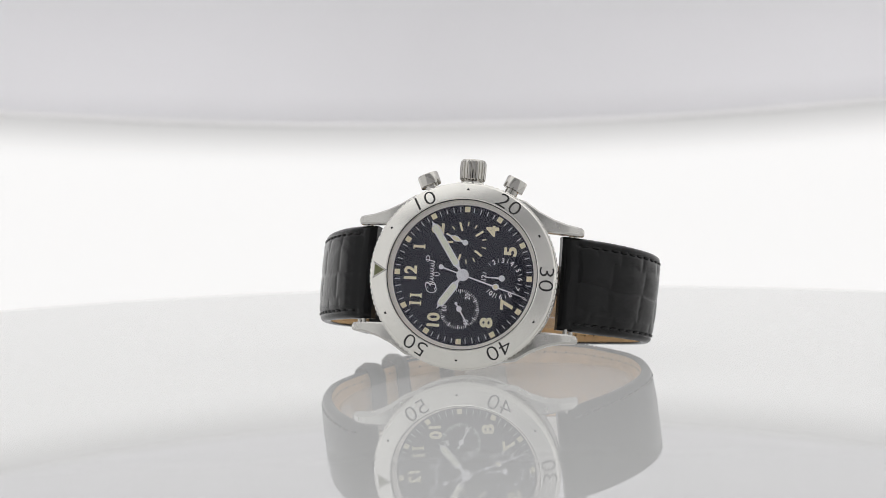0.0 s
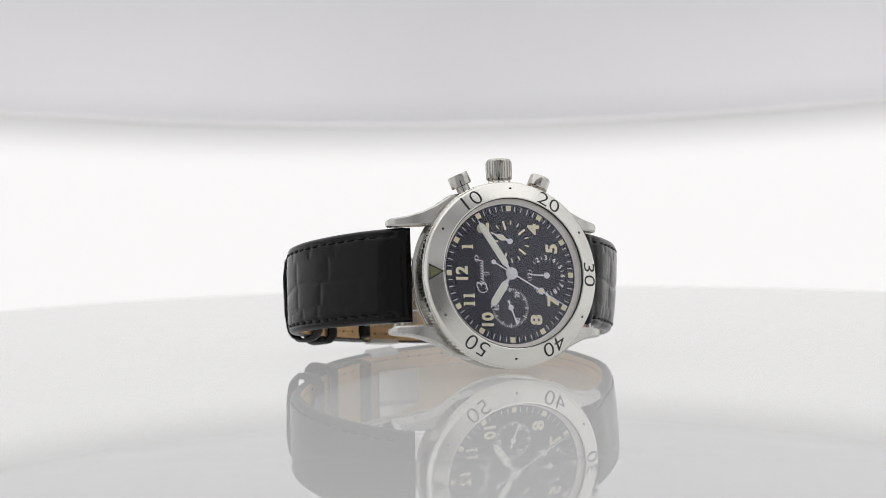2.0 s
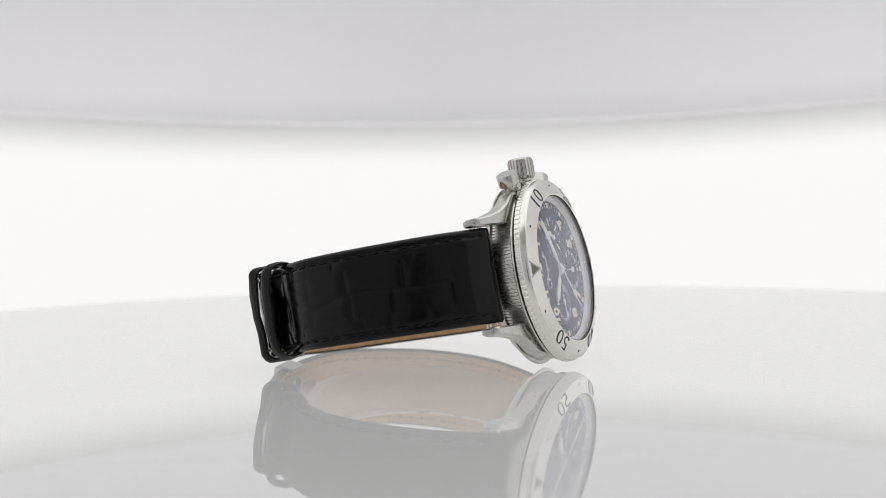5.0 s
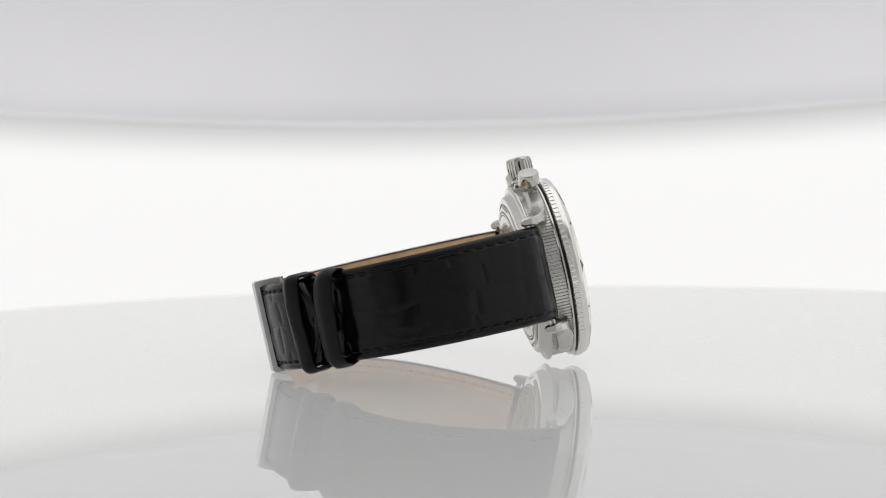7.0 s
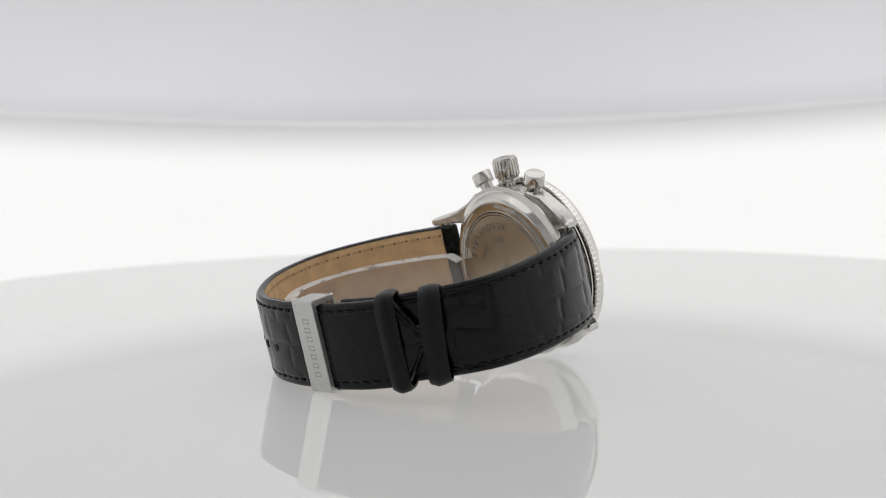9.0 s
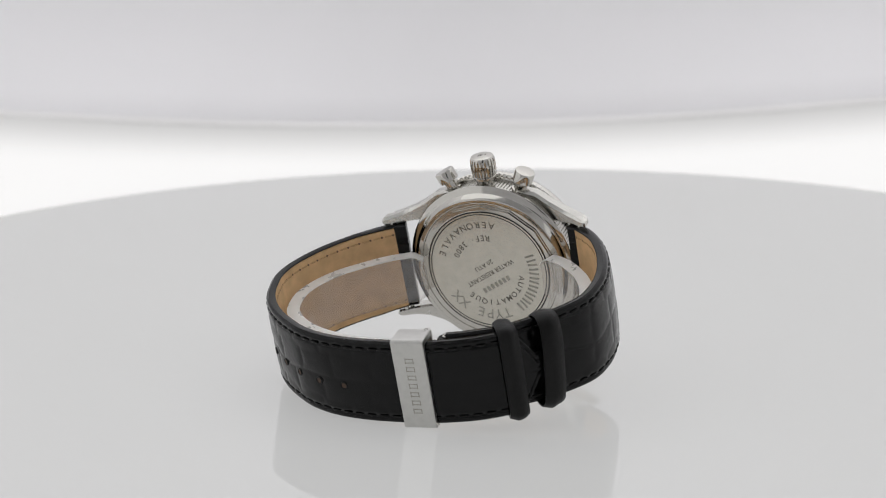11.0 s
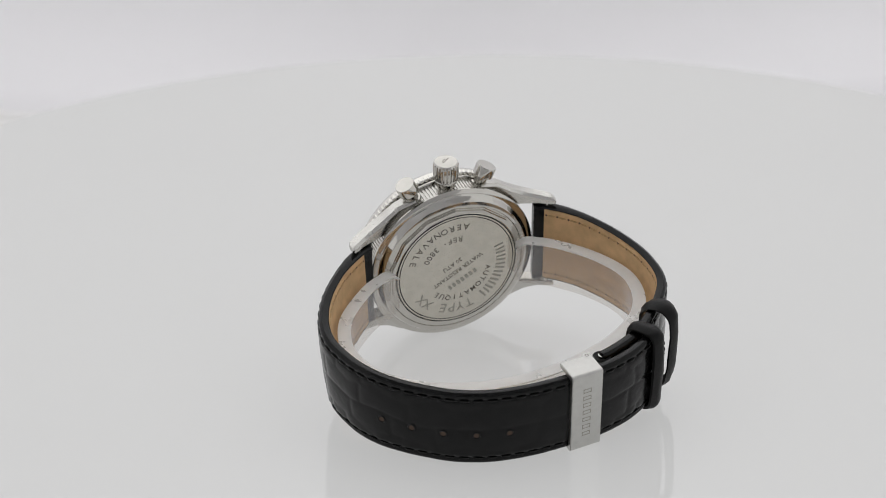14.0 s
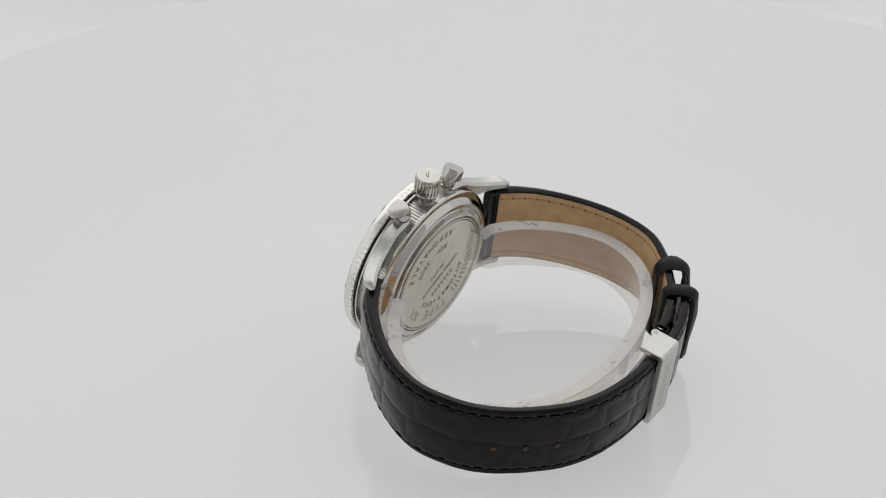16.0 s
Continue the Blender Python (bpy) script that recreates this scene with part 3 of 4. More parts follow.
def build_case():
    ribs = 160
    def flute(a, i):
        return (0.02 * MM if math.cos(a * ribs) > -0.55 else -0.2 * MM) if i in (1, 2) else 0
    part("case_middle", lathe([(r * MM, y * MM) for r, y in ((14, 2.6), (18.25, 2.6), (18.25, 7.3), (14, 7.5))], ribs * 8, flute), SATIN, watch, "fluted steel case band")
    part("case_lip", lathe([(r * MM, y * MM) for r, y in ((14, 2.12), (18.8, 2.12), (18.92, 2.2), (18.92, 2.55), (18.75, 2.72), (14, 2.72))], 128), STEEL, watch, "polished steel lip of the case band")
    part("bezel_gap", lathe([(r * MM, y * MM) for r, y in ((14, 1.6), (18.45, 1.6), (18.45, 2.2), (14, 2.2))], 96), GAP, watch, "dark gap under the bezel")
    back = part("caseback", lathe([(r * MM, y * MM) for r, y in ((0, 6.6), (18.6, 6.6), (18.95, 6.8), (18.95, 7.1), (18.75, 7.3), (17.9, 7.5), (17.6, 7.62), (17.45, 7.8), (16.95, 8.75), (16.75, 8.95), (16.0, 9.12), (15.75, 9.1), (15.6, 8.9), (0, 8.9))], 128, closed=False), STEEL, watch, "polished steel caseback with engraved lettering", m=BACK)
    k = 14
    poly = [(15.45 * MM * math.cos(2 * math.pi * (i + .5) / k), 15.45 * MM * math.sin(2 * math.pi * (i + .5) / k)) for i in range(k)]
    bm = prism(poly, 8.6 * MM, 9.5 * MM)
    bmesh.ops.bevel(bm, geom=[e for e in bm.edges if min(v.co.y for v in e.verts) > 9.4 * MM], offset=0.35 * MM, segments=2, affect="EDGES")
    part("back_polygon", bm, STEEL, back, m=BACK, smooth=False)
    part("back_plate", lathe([(r * MM, y * MM) for r, y in ((0, 9.65), (13.2, 9.65), (13.25, 9.58), (13.4, 9.58), (13.45, 9.65), (13.75, 9.65), (13.8, 9.56), (14.05, 9.56), (14.1, 9.6), (14.25, 9.45), (14.3, 9.0), (0, 9.0))], 128, closed=False), BACKSTEEL, back, "satin steel back plate", m=BACK)
    # Black rings set in the grooves put their darkness into the colour.
    for r in (13.32, 13.92):
        part("back_groove", lathe([((r - 0.1) * MM, 9.54 * MM), ((r - 0.1) * MM, 9.625 * MM), ((r + 0.1) * MM, 9.625 * MM), ((r + 0.1) * MM, 9.54 * MM)], 128), INK, back, m=BACK)
    # engraving: seen from behind, turned against the case
    d = Vector((8.2, 0, -4.45)).normalized()
    up = Vector((d.z, 0, -d.x))          # right x up points backwards
    n = Vector((0, 1, 0))
    if d.cross(up).dot(n) < 0:
        up = -up
    y = 9.655 * MM
    def at(u, v):
        return d * (u * MM) + up * (v * MM) + n * y
    def arc(body, r, size, mid, step, inward=False, bars=False, cut=ENGRAVE):
        """Letters on an arc; mid in degrees from up, clockwise; inward: tops towards the middle."""
        for i, ch in enumerate(body):
            if ch == " ":
                continue
            k = (i - (len(body) - 1) / 2) * step
            a = radians(mid + (-k if inward else k))
            out = d * math.sin(a) + up * math.cos(a)
            side = d * math.cos(a) - up * math.sin(a)
            rr, uu = (-side, -out) if inward else (side, out)
            p = out * (r * MM) + n * y
            if bars:
                w, hgt = size * 0.17 * MM, size * 0.36 * MM
                for s0 in (-1.5, 0.6):
                    bm = bmesh.new()
                    vs = [p + rr * (w * (s0 + q[0])) + uu * (hgt * q[1]) for q in ((0, -1), (0.9, -1), (0.9, 1), (0, 1))]
                    fa = [bm.verts.new(v - n * 0.02 * MM) for v in vs]
                    fb = [bm.verts.new(v + n * 0.02 * MM) for v in vs]
                    bm.faces.new(fa), bm.faces.new(fb[::-1])
                    for j in range(4):
                        bm.faces.new((fa[j], fb[j], fb[(j + 1) % 4], fa[(j + 1) % 4]))
                    part("engraved_bar", bm, FAINT, back, m=BACK)
            else:
                part("engraved_letter", text_bm(ch, size * MM, p, rr, uu, 0.02 * MM, 0.01 * MM), cut, back, m=BACK)
    arc("AERONAVALE", 10.9, 2.15, 180, 9.0, True)
    arc("REF. 3800", 7.75, 1.95, 180, 8.6, True)
    arc("AUTOMATIQUE", 7.6, 1.8, 9.4, 11.6)
    arc("xxxxxxx        ", 10.5, 3.1, 1.2, 11.4, False, True)
    arc("        TYPE XX", 10.5, 3.3, 1.2, 11.4, False, False, FAINT)
    part("engraved_word", text_bm("WATER RESISTANT", 1.5 * MM, at(0, 0.7), d, up, 0.02 * MM, 0.012 * MM), ENGRAVE, back, m=BACK)
    part("engraved_word", text_bm("20 ATU", 1.5 * MM, at(0.25, -1.5), d, up, 0.02 * MM, 0.012 * MM), ENGRAVE, back, m=BACK)
    for i in range(7):
        bm = bmesh.new()
        p = at(-2.94 + 1.1 * i, 3.5)
        vs = [p + d * (a * MM) + up * (b * MM) for a, b in ((-0.36, -0.6), (0.36, -0.6), (0.36, 0.6), (-0.36, 0.6))]
        fa = [bm.verts.new(v - n * 0.02 * MM) for v in vs]
        fb = [bm.verts.new(v + n * 0.02 * MM) for v in vs]
        bm.faces.new(fa), bm.faces.new(fb[::-1])
        for j in range(4):
            bm.faces.new((fa[j], fb[j], fb[(j + 1) % 4], fa[(j + 1) % 4]))
        part("engraved_bar", bm, FAINT, back, m=BACK)
    # lugs
    st = [(7.5, 16.0, 17.4, 2.75, 5.7), (11.5, 13.0, 16.6, 2.75, 5.8), (14.5, 10.5, 14.6, 2.8, 6.1), (17.5, 10.3, 13.2, 3.4, 6.8), (20.3, 10.3, 12.4, 4.6, 8.0), (22.3, 10.3, 12.15, 5.8, 9.3), (23.2, 10.4, 12.0, 6.6, 9.7), (23.6, 10.65, 11.75, 7.4, 9.5)]
    for sx in (-1, 1):
        for sz in (-1, 1):
            bm = bmesh.new()
            rings = []
            for u, zl, zh, yf, yb in st:
                e = min(0.35, (zh - zl) * 0.3, (yb - yf) * 0.3)
                c = min(0.6, (zh - zl) * 0.3)
                sec = [(zl + e, yf), (zh - e, yf), (zh, yf + e), (zh, yb - min(0.7, (yb - yf) * 0.3)), (zh - c, yb), (zl + e, yb), (zl, yb - e), (zl, yf + e)]
                rings.append([bm.verts.new((sx * u * MM, yy * MM, sz * zz * MM)) for zz, yy in sec])
            for a, b in zip(rings, rings[1:]):
                for j in range(8):
                    bm.faces.new((a[j], b[j], b[(j + 1) % 8], a[(j + 1) % 8]))
            bm.faces.new(rings[0])
            bm.faces.new(rings[-1][::-1])
            lug = part("lug", bm, SATIN, watch, "satin steel lug with bevelled edges", m=MID)
            pin = lathe([(0, 0), (0.55 * MM, 0), (0.6 * MM, 0.15 * MM), (0.6 * MM, 1.0 * MM), (0, 1.0 * MM)], 20, axis="Z", closed=False)
            part("bar_end", pin, STEEL, lug, m=MID @ pose(sx * 22.0 * MM, 8.4 * MM, (9.6 if sz > 0 else -10.6) * MM))
    for sx in (-1, 1):
        bar = lathe([(0, -10.2 * MM), (0.5 * MM, -10.2 * MM), (0.5 * MM, 10.2 * MM), (0, 10.2 * MM)], 16, axis="Z", closed=False)
        part("spring_bar", bar, STEEL, watch, m=LEAN @ pose(sx * 21.0 * MM, 7.6 * MM, 0))
    # crown
    teeth = 22
    def knurl(a, i):
        return ((0.08 if math.cos(a * teeth) > -0.5 else -0.17) * MM if i in (2, 3, 4) else 0)
    m = LEAN @ pose(0, 4.2 * MM, 0)
    cr = part("crown", lathe([(r * MM, z * MM) for r, z in ((0, 20.1), (2.3, 20.1), (2.62, 20.5), (2.7, 22.2), (2.66, 23.8), (2.58, 24.2), (2.42, 24.5), (1.4, 24.68), (0, 24.72))], teeth * 8, knurl, axis="Z", closed=False), STEEL, watch, "fluted steel winding crown", m=m)
    part("crown_collar", lathe([(r * MM, z * MM) for r, z in ((0, 19.3), (2.2, 19.3), (2.4, 19.5), (2.4, 19.95), (2.2, 20.15), (0, 20.15))], 48, axis="Z", closed=False), STEEL, cr, m=m)
    part("crown_neck", lathe([(r * MM, z * MM) for r, z in ((0, 17.5), (2.0, 17.5), (2.0, 20.3), (0, 20.3))], 40, axis="Z", closed=False), STEEL, cr, m=m)
    part("crown_emblem", ribbon([(0.8 * MM * math.sin(a), 0.5 * MM * math.cos(a * 1.5)) for a in np.linspace(0, 4.5, 16)], 0.16 * MM, -0.02 * MM, 0.02 * MM), ENGRAVE, cr, m=m @ pose(0, 0, 24.71 * MM, 90))
    for sg in (-1, 1):
        m = LEAN @ pose(0, 4.2 * MM, 0) @ pose(0, 0, 0, 0, sg * 24.33)
        pu = part("pusher", lathe([(r * MM, z * MM) for r, z in ((0, 20.55), (2.1, 20.55), (2.22, 20.7), (2.22, 22.85), (2.08, 23.08), (0, 23.15))], 48, axis="Z", closed=False), STEEL, watch, "polished steel chronograph pusher", m=m)
        part("pusher_stem", lathe([(r * MM, z * MM) for r, z in ((0, 17.3), (1.75, 17.3), (1.75, 18.6), (1.4, 18.8), (1.4, 20.6), (0, 20.6))], 36, axis="Z", closed=False), STEEL, pu, m=m)


build_bezel()
build_dial()
sweep_hand, small_hand = build_hands()
build_case()


# ---- strap: two leather halves with lining and stitches
def smooth_path(pts, step):
    """Even points along a Catmull-Rom curve through (x, y), in millimetres."""
    P = [Vector(p) for p in pts]
    P = [P[0] * 2 - P[1]] + P + [P[-1] * 2 - P[-2]]
    dense = []
    for i in range(1, len(P) - 2):
        for k in range(24):
            u = k / 24
            dense.append(0.5 * ((2 * P[i]) + (P[i + 1] - P[i - 1]) * u + (2 * P[i - 1] - 5 * P[i] + 4 * P[i + 1] - P[i + 2]) * u * u
                                + (3 * P[i] - P[i - 1] - 3 * P[i + 1] + P[i + 2]) * u ** 3))
    dense.append(P[-2])
    out, acc = [dense[0]], 0.0
    for a, b in zip(dense, dense[1:]):
        L = (b - a).length
        while acc + L >= step:
            a = a + (b - a) * ((step - acc) / L)
            L = (b - a).length
            out.append(a.copy())
            acc = 0.0
        acc += L
    return out


def z_mid(y):
    return 0.3 + 1.0 * min(max((y - 8) / 57, 0), 1)


class Strip:
    """A band that follows a path in the plane of X and Y; side is +1 where outwards lies to the right of the way."""

    def __init__(self, pts, step, side, twist=0.0):
        self.p, self.step, self.twist = [], step, twist
        for q in smooth_path(pts, step):
            back = min(max((q.y - 42) / 22, 0), 1)
            self.p.append(Vector((q.x - 0.8 * back, q.y + 0.45 - 0.7 * back)))
        self.n = []
        for i in range(len(self.p)):
            a, b = self.p[max(i - 1, 0)], self.p[min(i + 1, len(self.p) - 1)]
            t = (b - a).normalized()
            self.n.append(Vector((t.y, -t.x)) * side)

    def at(self, s, off, z, mid=None):
        f = min(max(s / self.step, 0), len(self.p) - 1.001)
        i = int(f)
        u = f - i
        p, n = self.p[i].lerp(self.p[i + 1], u), self.n[i].lerp(self.n[i + 1], u).normalized()
        q = p + n * off
        if self.twist:       # the lower edge of the band tucks in after the lug
            w = self.twist * min(1.0, s / 11, max(0.0, (52 - s) / 26))
            q = q + Vector((-1.0, 0.5)) * (w * (0.4 + 1.5 * (9 - min(max(z, -10), 10)) / 18))
        return Vector((q.x * MM, q.y * MM, (z + (z_mid(p.y) if mid is None else mid)) * MM))

    def length(self):
        return (len(self.p) - 1) * self.step


A = Strip([(19.4, 6.0), (22.6, 7.2), (28.2, 12.0), (33.8, 18.8), (37.4, 26), (38.6, 33), (37.2, 40), (34.7, 46.2), (31.0, 51.5), (26.5, 56.0), (21.5, 59.9), (15.0, 62.8), (7.5, 64.2), (0, 64.4), (-8, 63.9), (-15.5, 62.0), (-21.5, 58.8), (-26.2, 55.0), (-27.7, 53.6)], 0.4, 1, 1.0)
B = Strip([(-19.4, 6.0), (-22.4, 7.0), (-26.9, 12.2), (-30.9, 19.4), (-33.6, 27), (-34.7, 34), (-34.0, 41), (-30.5, 46.9), (-25.8, 51.8), (-20.5, 56.2), (-14.5, 59), (-10.3, 60.3)], 0.4, -1)


def half_width(s):
    return 9.75 - 0.75 * min(max((s - 12) / 45, 0), 1)


def thick_at(s):
    return 2.55 - 0.75 * min(max((s - 4) / 8, 0), 1)


def build_strap(strip, seed, tip, label):
    L = strip.length()
    rng = random.Random(seed)
    rows = []
    for r in range(4):       # two wide rows of scales in the middle, small ones at the edges
        s, cuts = rng.uniform(0, 4), []
        while s < L:
            cuts.append(s)
            s += rng.uniform(8.5, 12.0) if r in (1, 2) else rng.uniform(5.5, 9.0)
        rows.append(cuts)
    bm = bmesh.new()
    rings = []
    nz = 60
    def groove(d, w):
        return math.exp(-(d / w) ** 2)
    for i in range(len(strip.p)):
        s = i * strip.step
        hw = half_width(s)
        if tip:
            hw *= min(1.0, max(0.22, (L - s) / 5.5)) ** 0.75
        pad = (1.35 - 0.9 * min(max((s - 10) / 40, 0), 1)) * (0.12 + 0.88 * min(1.0, s / 7.0) ** 0.8)
        total = thick_at(s)
        th = total - 0.5
        roll = 0.3 * groove(s - 1.1, 1.2) - 0.12 * groove(s - 3.4, 0.8)
        ring = []
        wob = 1.6 * noise.noise((s * 0.09, seed, 0))
        for k in range(nz + 1):
            z = -hw + 2 * hw * k / nz
            e = (hw - abs(z)) / 2.2
            dome = pad * (1 - math.exp(-max(0, e) * 1.5)) + roll
            lines = (wob, 5.3 + 1.5 * noise.noise((s * 0.15, 3, seed)), -5.3 + 1.5 * noise.noise((s * 0.15, 7, seed)))
            g = groove(z - lines[0], 0.36) * 0.9 + 0.25 * groove(z - lines[1], 0.36) + 0.25 * groove(z - lines[2], 0.36)
            row = 0 if z < lines[2] else 1 if z < lines[0] else 2 if z < lines[1] else 3
            bend = 0.6 * noise.noise((z * 0.3, s * 0.1, seed * 2))
            for c in rows[row]:
                if abs(s + bend - c) < 1.2:
                    g = max(g, groove(s + bend - c, 0.42))
            near_cut = min(abs(s + bend - c) for c in rows[row])
            near_line = min(abs(z - q) for q in lines)
            pillow = 0.09 * max(groove(near_cut, 1.5), 0.8 * groove(near_line, 1.3)) * min(1.0, s / 6.0)
            if s < 3.0:
                g *= s / 3.0
            g *= 1 if hw - abs(z) > 2.0 else 0.25
            pillow *= min(1.0, max(0.0, (hw - abs(z) - 1.0) / 1.6))
            chan = 0.28 * groove(hw - abs(z) - 1.55, 0.42) if s > 3 else 0
            fine = 0.025 * noise.noise((s * 0.9, z * 0.9, seed))
            edge = 0.45 * (max(0, 1 - (hw - abs(z)) / 0.5)) ** 2
            ring.append(bm.verts.new(strip.at(s, dome - 0.115 * min(g, 1.0) * (0.75 + 0.6 * abs(noise.noise((s * 0.12, z * 0.2, seed + 5)))) - chan + fine - edge - pillow, z)))
        for z, o in ((hw * 0.99, -total + 0.3), (hw - 0.25 * hw / 9, -total + 0.05), (hw * 0.965, -total + 0.02), (hw * 0.95, -th), (0, -th), (-hw * 0.95, -th), (-hw * 0.965, -total + 0.02), (-hw + 0.25 * hw / 9, -total + 0.05), (-hw * 0.99, -total + 0.3)):
            ring.append(bm.verts.new(strip.at(s, o, z)))
        rings.append(ring)
    m = len(rings[0])
    for a, b in zip(rings, rings[1:]):
        for k in range(m):
            bm.faces.new((a[k], b[k], b[(k + 1) % m], a[(k + 1) % m]))
    bm.faces.new(rings[0])
    bm.faces.new(rings[-1][::-1])
    leather = part("strap", bm, LEATHER, watch, label)
    # lining
    bm = bmesh.new()
    rings = []
    s = 3.4
    stop = L - (7 if tip else 0.6)
    while s < stop:
        hw = half_width(s) * 0.96
        total = thick_at(s)
        rings.append([bm.verts.new(strip.at(s, o, z)) for o, z in ((-total + 0.55, -hw), (-total + 0.05, -hw + 0.1), (-total, -hw * .4), (-total, hw * .4), (-total + 0.05, hw - 0.1), (-total + 0.55, hw))])
        s += 1.2
    for a, b in zip(rings, rings[1:]):
        for k in range(6):
            bm.faces.new((a[k], b[k], b[(k + 1) % 6], a[(k + 1) % 6]))
    bm.faces.new(rings[0])
    bm.faces.new(rings[-1][::-1])
    part("lining", bm, LINING, leather, "tan leather lining")
    # stitches, outside and inside
    for name, material, off, inset, size in (("stitching", THREAD, 0.62, 1.6, 0.19), ("lining_stitching", TANTHREAD, -0.06, 1.9, 0.16)):
        bm = bmesh.new()
        for sg in (-1, 1):
            s = 4.2
            while s < (stop - 3):
                z = sg * (half_width(s) - inset)
                pad = (1.35 - 0.9 * min(max((s - 10) / 40, 0), 1)) * (0.12 + 0.88 * min(1.0, s / 7.0) ** 0.8)
                o = pad * (1 - math.exp(-inset / 2.2 * 1.5)) - 0.1 if off > 0 else off - thick_at(s + 0.8)
                vs = []
                for ds, w, h in ((0, 0.5, 0.2), (0.4, 1, 1), (1.5, 1, 1), (1.9, 0.5, 0.2)):
                    vs.append([bm.verts.new(strip.at(s + ds, o + (size * 0.8 * h if off > 0 else -size * 0.5 * h), z - size * w)),
                               bm.verts.new(strip.at(s + ds, o + (size * 0.8 * h if off > 0 else -size * 0.5 * h), z + size * w)),
                               bm.verts.new(strip.at(s + ds, o - (0.3 if off > 0 else -0.3), z + size * w)),
                               bm.verts.new(strip.at(s + ds, o - (0.3 if off > 0 else -0.3), z - size * w))])
                for a, b in zip(vs, vs[1:]):
                    for k in range(4):
                        bm.faces.new((a[k], b[k], b[(k + 1) % 4], a[(k + 1) % 4]))
                bm.faces.new(vs[0])
                bm.faces.new(vs[-1][::-1])
                s += 2.8
        part(name, bm, material, leather)
    bm = bmesh.new()
    for sg in (-1, 1):
        s = 4.0
        while s < stop - 3:
            z, o = sg * (half_width(s) - 1.9), -thick_at(s) - 0.012
            vs = [bm.verts.new(strip.at(s + 0.28 * math.cos(a), o, z + 0.24 * math.sin(a))) for a in np.linspace(0, 2 * math.pi, 8, endpoint=False)]
            ws = [bm.verts.new(strip.at(s + 0.28 * math.cos(a), o + 0.1, z + 0.24 * math.sin(a))) for a in np.linspace(0, 2 * math.pi, 8, endpoint=False)]
            bm.faces.new(vs), bm.faces.new(ws[::-1])
            for k in range(8):
                bm.faces.new((vs[k], ws[k], ws[(k + 1) % 8], vs[(k + 1) % 8]))
            s += 2.8
    part("needle_holes", bm, HOLE, leather)
    return leather


strap_long = build_strap(A, 3, True, "black alligator strap half with stitched edges and holes")
strap_short = build_strap(B, 8, False, "black alligator strap half with stitched edges")
for s in (52.5, 59.0, 65.5, 72.0, 78.5):
    c, n = A.at(s, 0.47, -1.2), (A.at(s, 2, -1.2) - A.at(s, 0, -1.2)).normalized()
    q = n.to_track_quat("Y", "Z").to_matrix().to_4x4()
    ring = lathe([(0.55 * MM, -0.5 * MM), (0.55 * MM, 0.02 * MM), (0.75 * MM, 0.1 * MM), (0.95 * MM, -0.2 * MM), (0.95 * MM, -0.5 * MM)], 20)
    part("strap_hole", ring, KEEPER, strap_long, m=LEAN @ Matrix.Translation(c) @ q)
    part("hole_core", lathe([(0, 0.0), (0.62 * MM, 0.0), (0.62 * MM, -0.5 * MM), (0, -0.5 * MM)], 14, closed=False), HOLE, strap_long, m=LEAN @ Matrix.Translation(c) @ q)


def build_keeper(strip, s0, s1, inner, outer, half, thick, label, skew=0.0, mid_shift=0.0):
    """A leather loop round the strap between two places along a path."""
    bm = bmesh.new()
    cols = []
    n = 8
    for i in range(n + 1):
        s = s0 + (s1 - s0) * i / n
        puff = 0.45 * math.sin(math.pi * i / n)
        wall = thick * (0.45 + 0.55 * math.sin(math.pi * (i + 0.35) / (n + 0.7)))
        mid = z_mid(strip.at(s, 0, 0).y / MM) + mid_shift
        def loop(grow):
            a, b, h = inner - grow, outer + grow + puff, half + grow
            e = (3.4 if grow and inner > -4 else 2.0 if grow else 2.6 if inner > -4 else 1.5)
            def corner(ca, ch, start):
                return [(ca + e * math.cos(radians(start + q)), ch + e * math.sin(radians(start + q))) for q in (0, 22.5, 45, 67.5, 90)]
            shape = (corner(b - e, -h + e, -90) + [(b + 0.3, -h * 0.4), (b + 0.4, 0), (b + 0.3, h * 0.4)] + corner(b - e, h - e, 0)
                     + corner(a + e, h - e, 90) + corner(a + e, -h + e, 180))
            def worn(o, z):
                return 0.34 * noise.noise((s * 0.8, z * 0.35, o * 0.3 + half)) + 0.1 * noise.noise((s * 2.1, z * 1.1, o))
            return [bm.verts.new(strip.at(s + skew * z / half, o + worn(o, z), z * (1 + 0.012 * noise.noise((s * 0.9, o, 4.0))), mid)) for o, z in shape]
        cols.append((loop(wall), loop(0.0)))
    m = len(cols[0][0])
    for (a, ai), (b, bi) in zip(cols, cols[1:]):
        for k in range(m):
            j = (k + 1) % m
            bm.faces.new((a[k], b[k], b[j], a[j]))
            bm.faces.new((ai[k], ai[j], bi[j], bi[k]))
    for o, i in (cols[0], cols[-1]):
        for k in range(m):
            j = (k + 1) % m
            bm.faces.new((o[k], o[j], i[j], i[k]))
    part("keeper", bm, KEEPER, watch, label)


LA = A.length()
def near(strip, x, y):
    return strip.step * min(range(len(strip.p)), key=lambda i: (strip.p[i] - Vector((x, y))).length)


build_keeper(A, LA - 8.6, LA - 4.6, -4.9, 0.75, 9.3, 0.9, "black leather fixed strap keeper")
build_keeper(B, near(B, -31.6, 47.6) + 2.9, near(B, -27.9, 52.2) + 1.3, -2.9, 3.3, 9.4, 0.7, "loose black leather strap keeper, bulging", skew=-0.7)


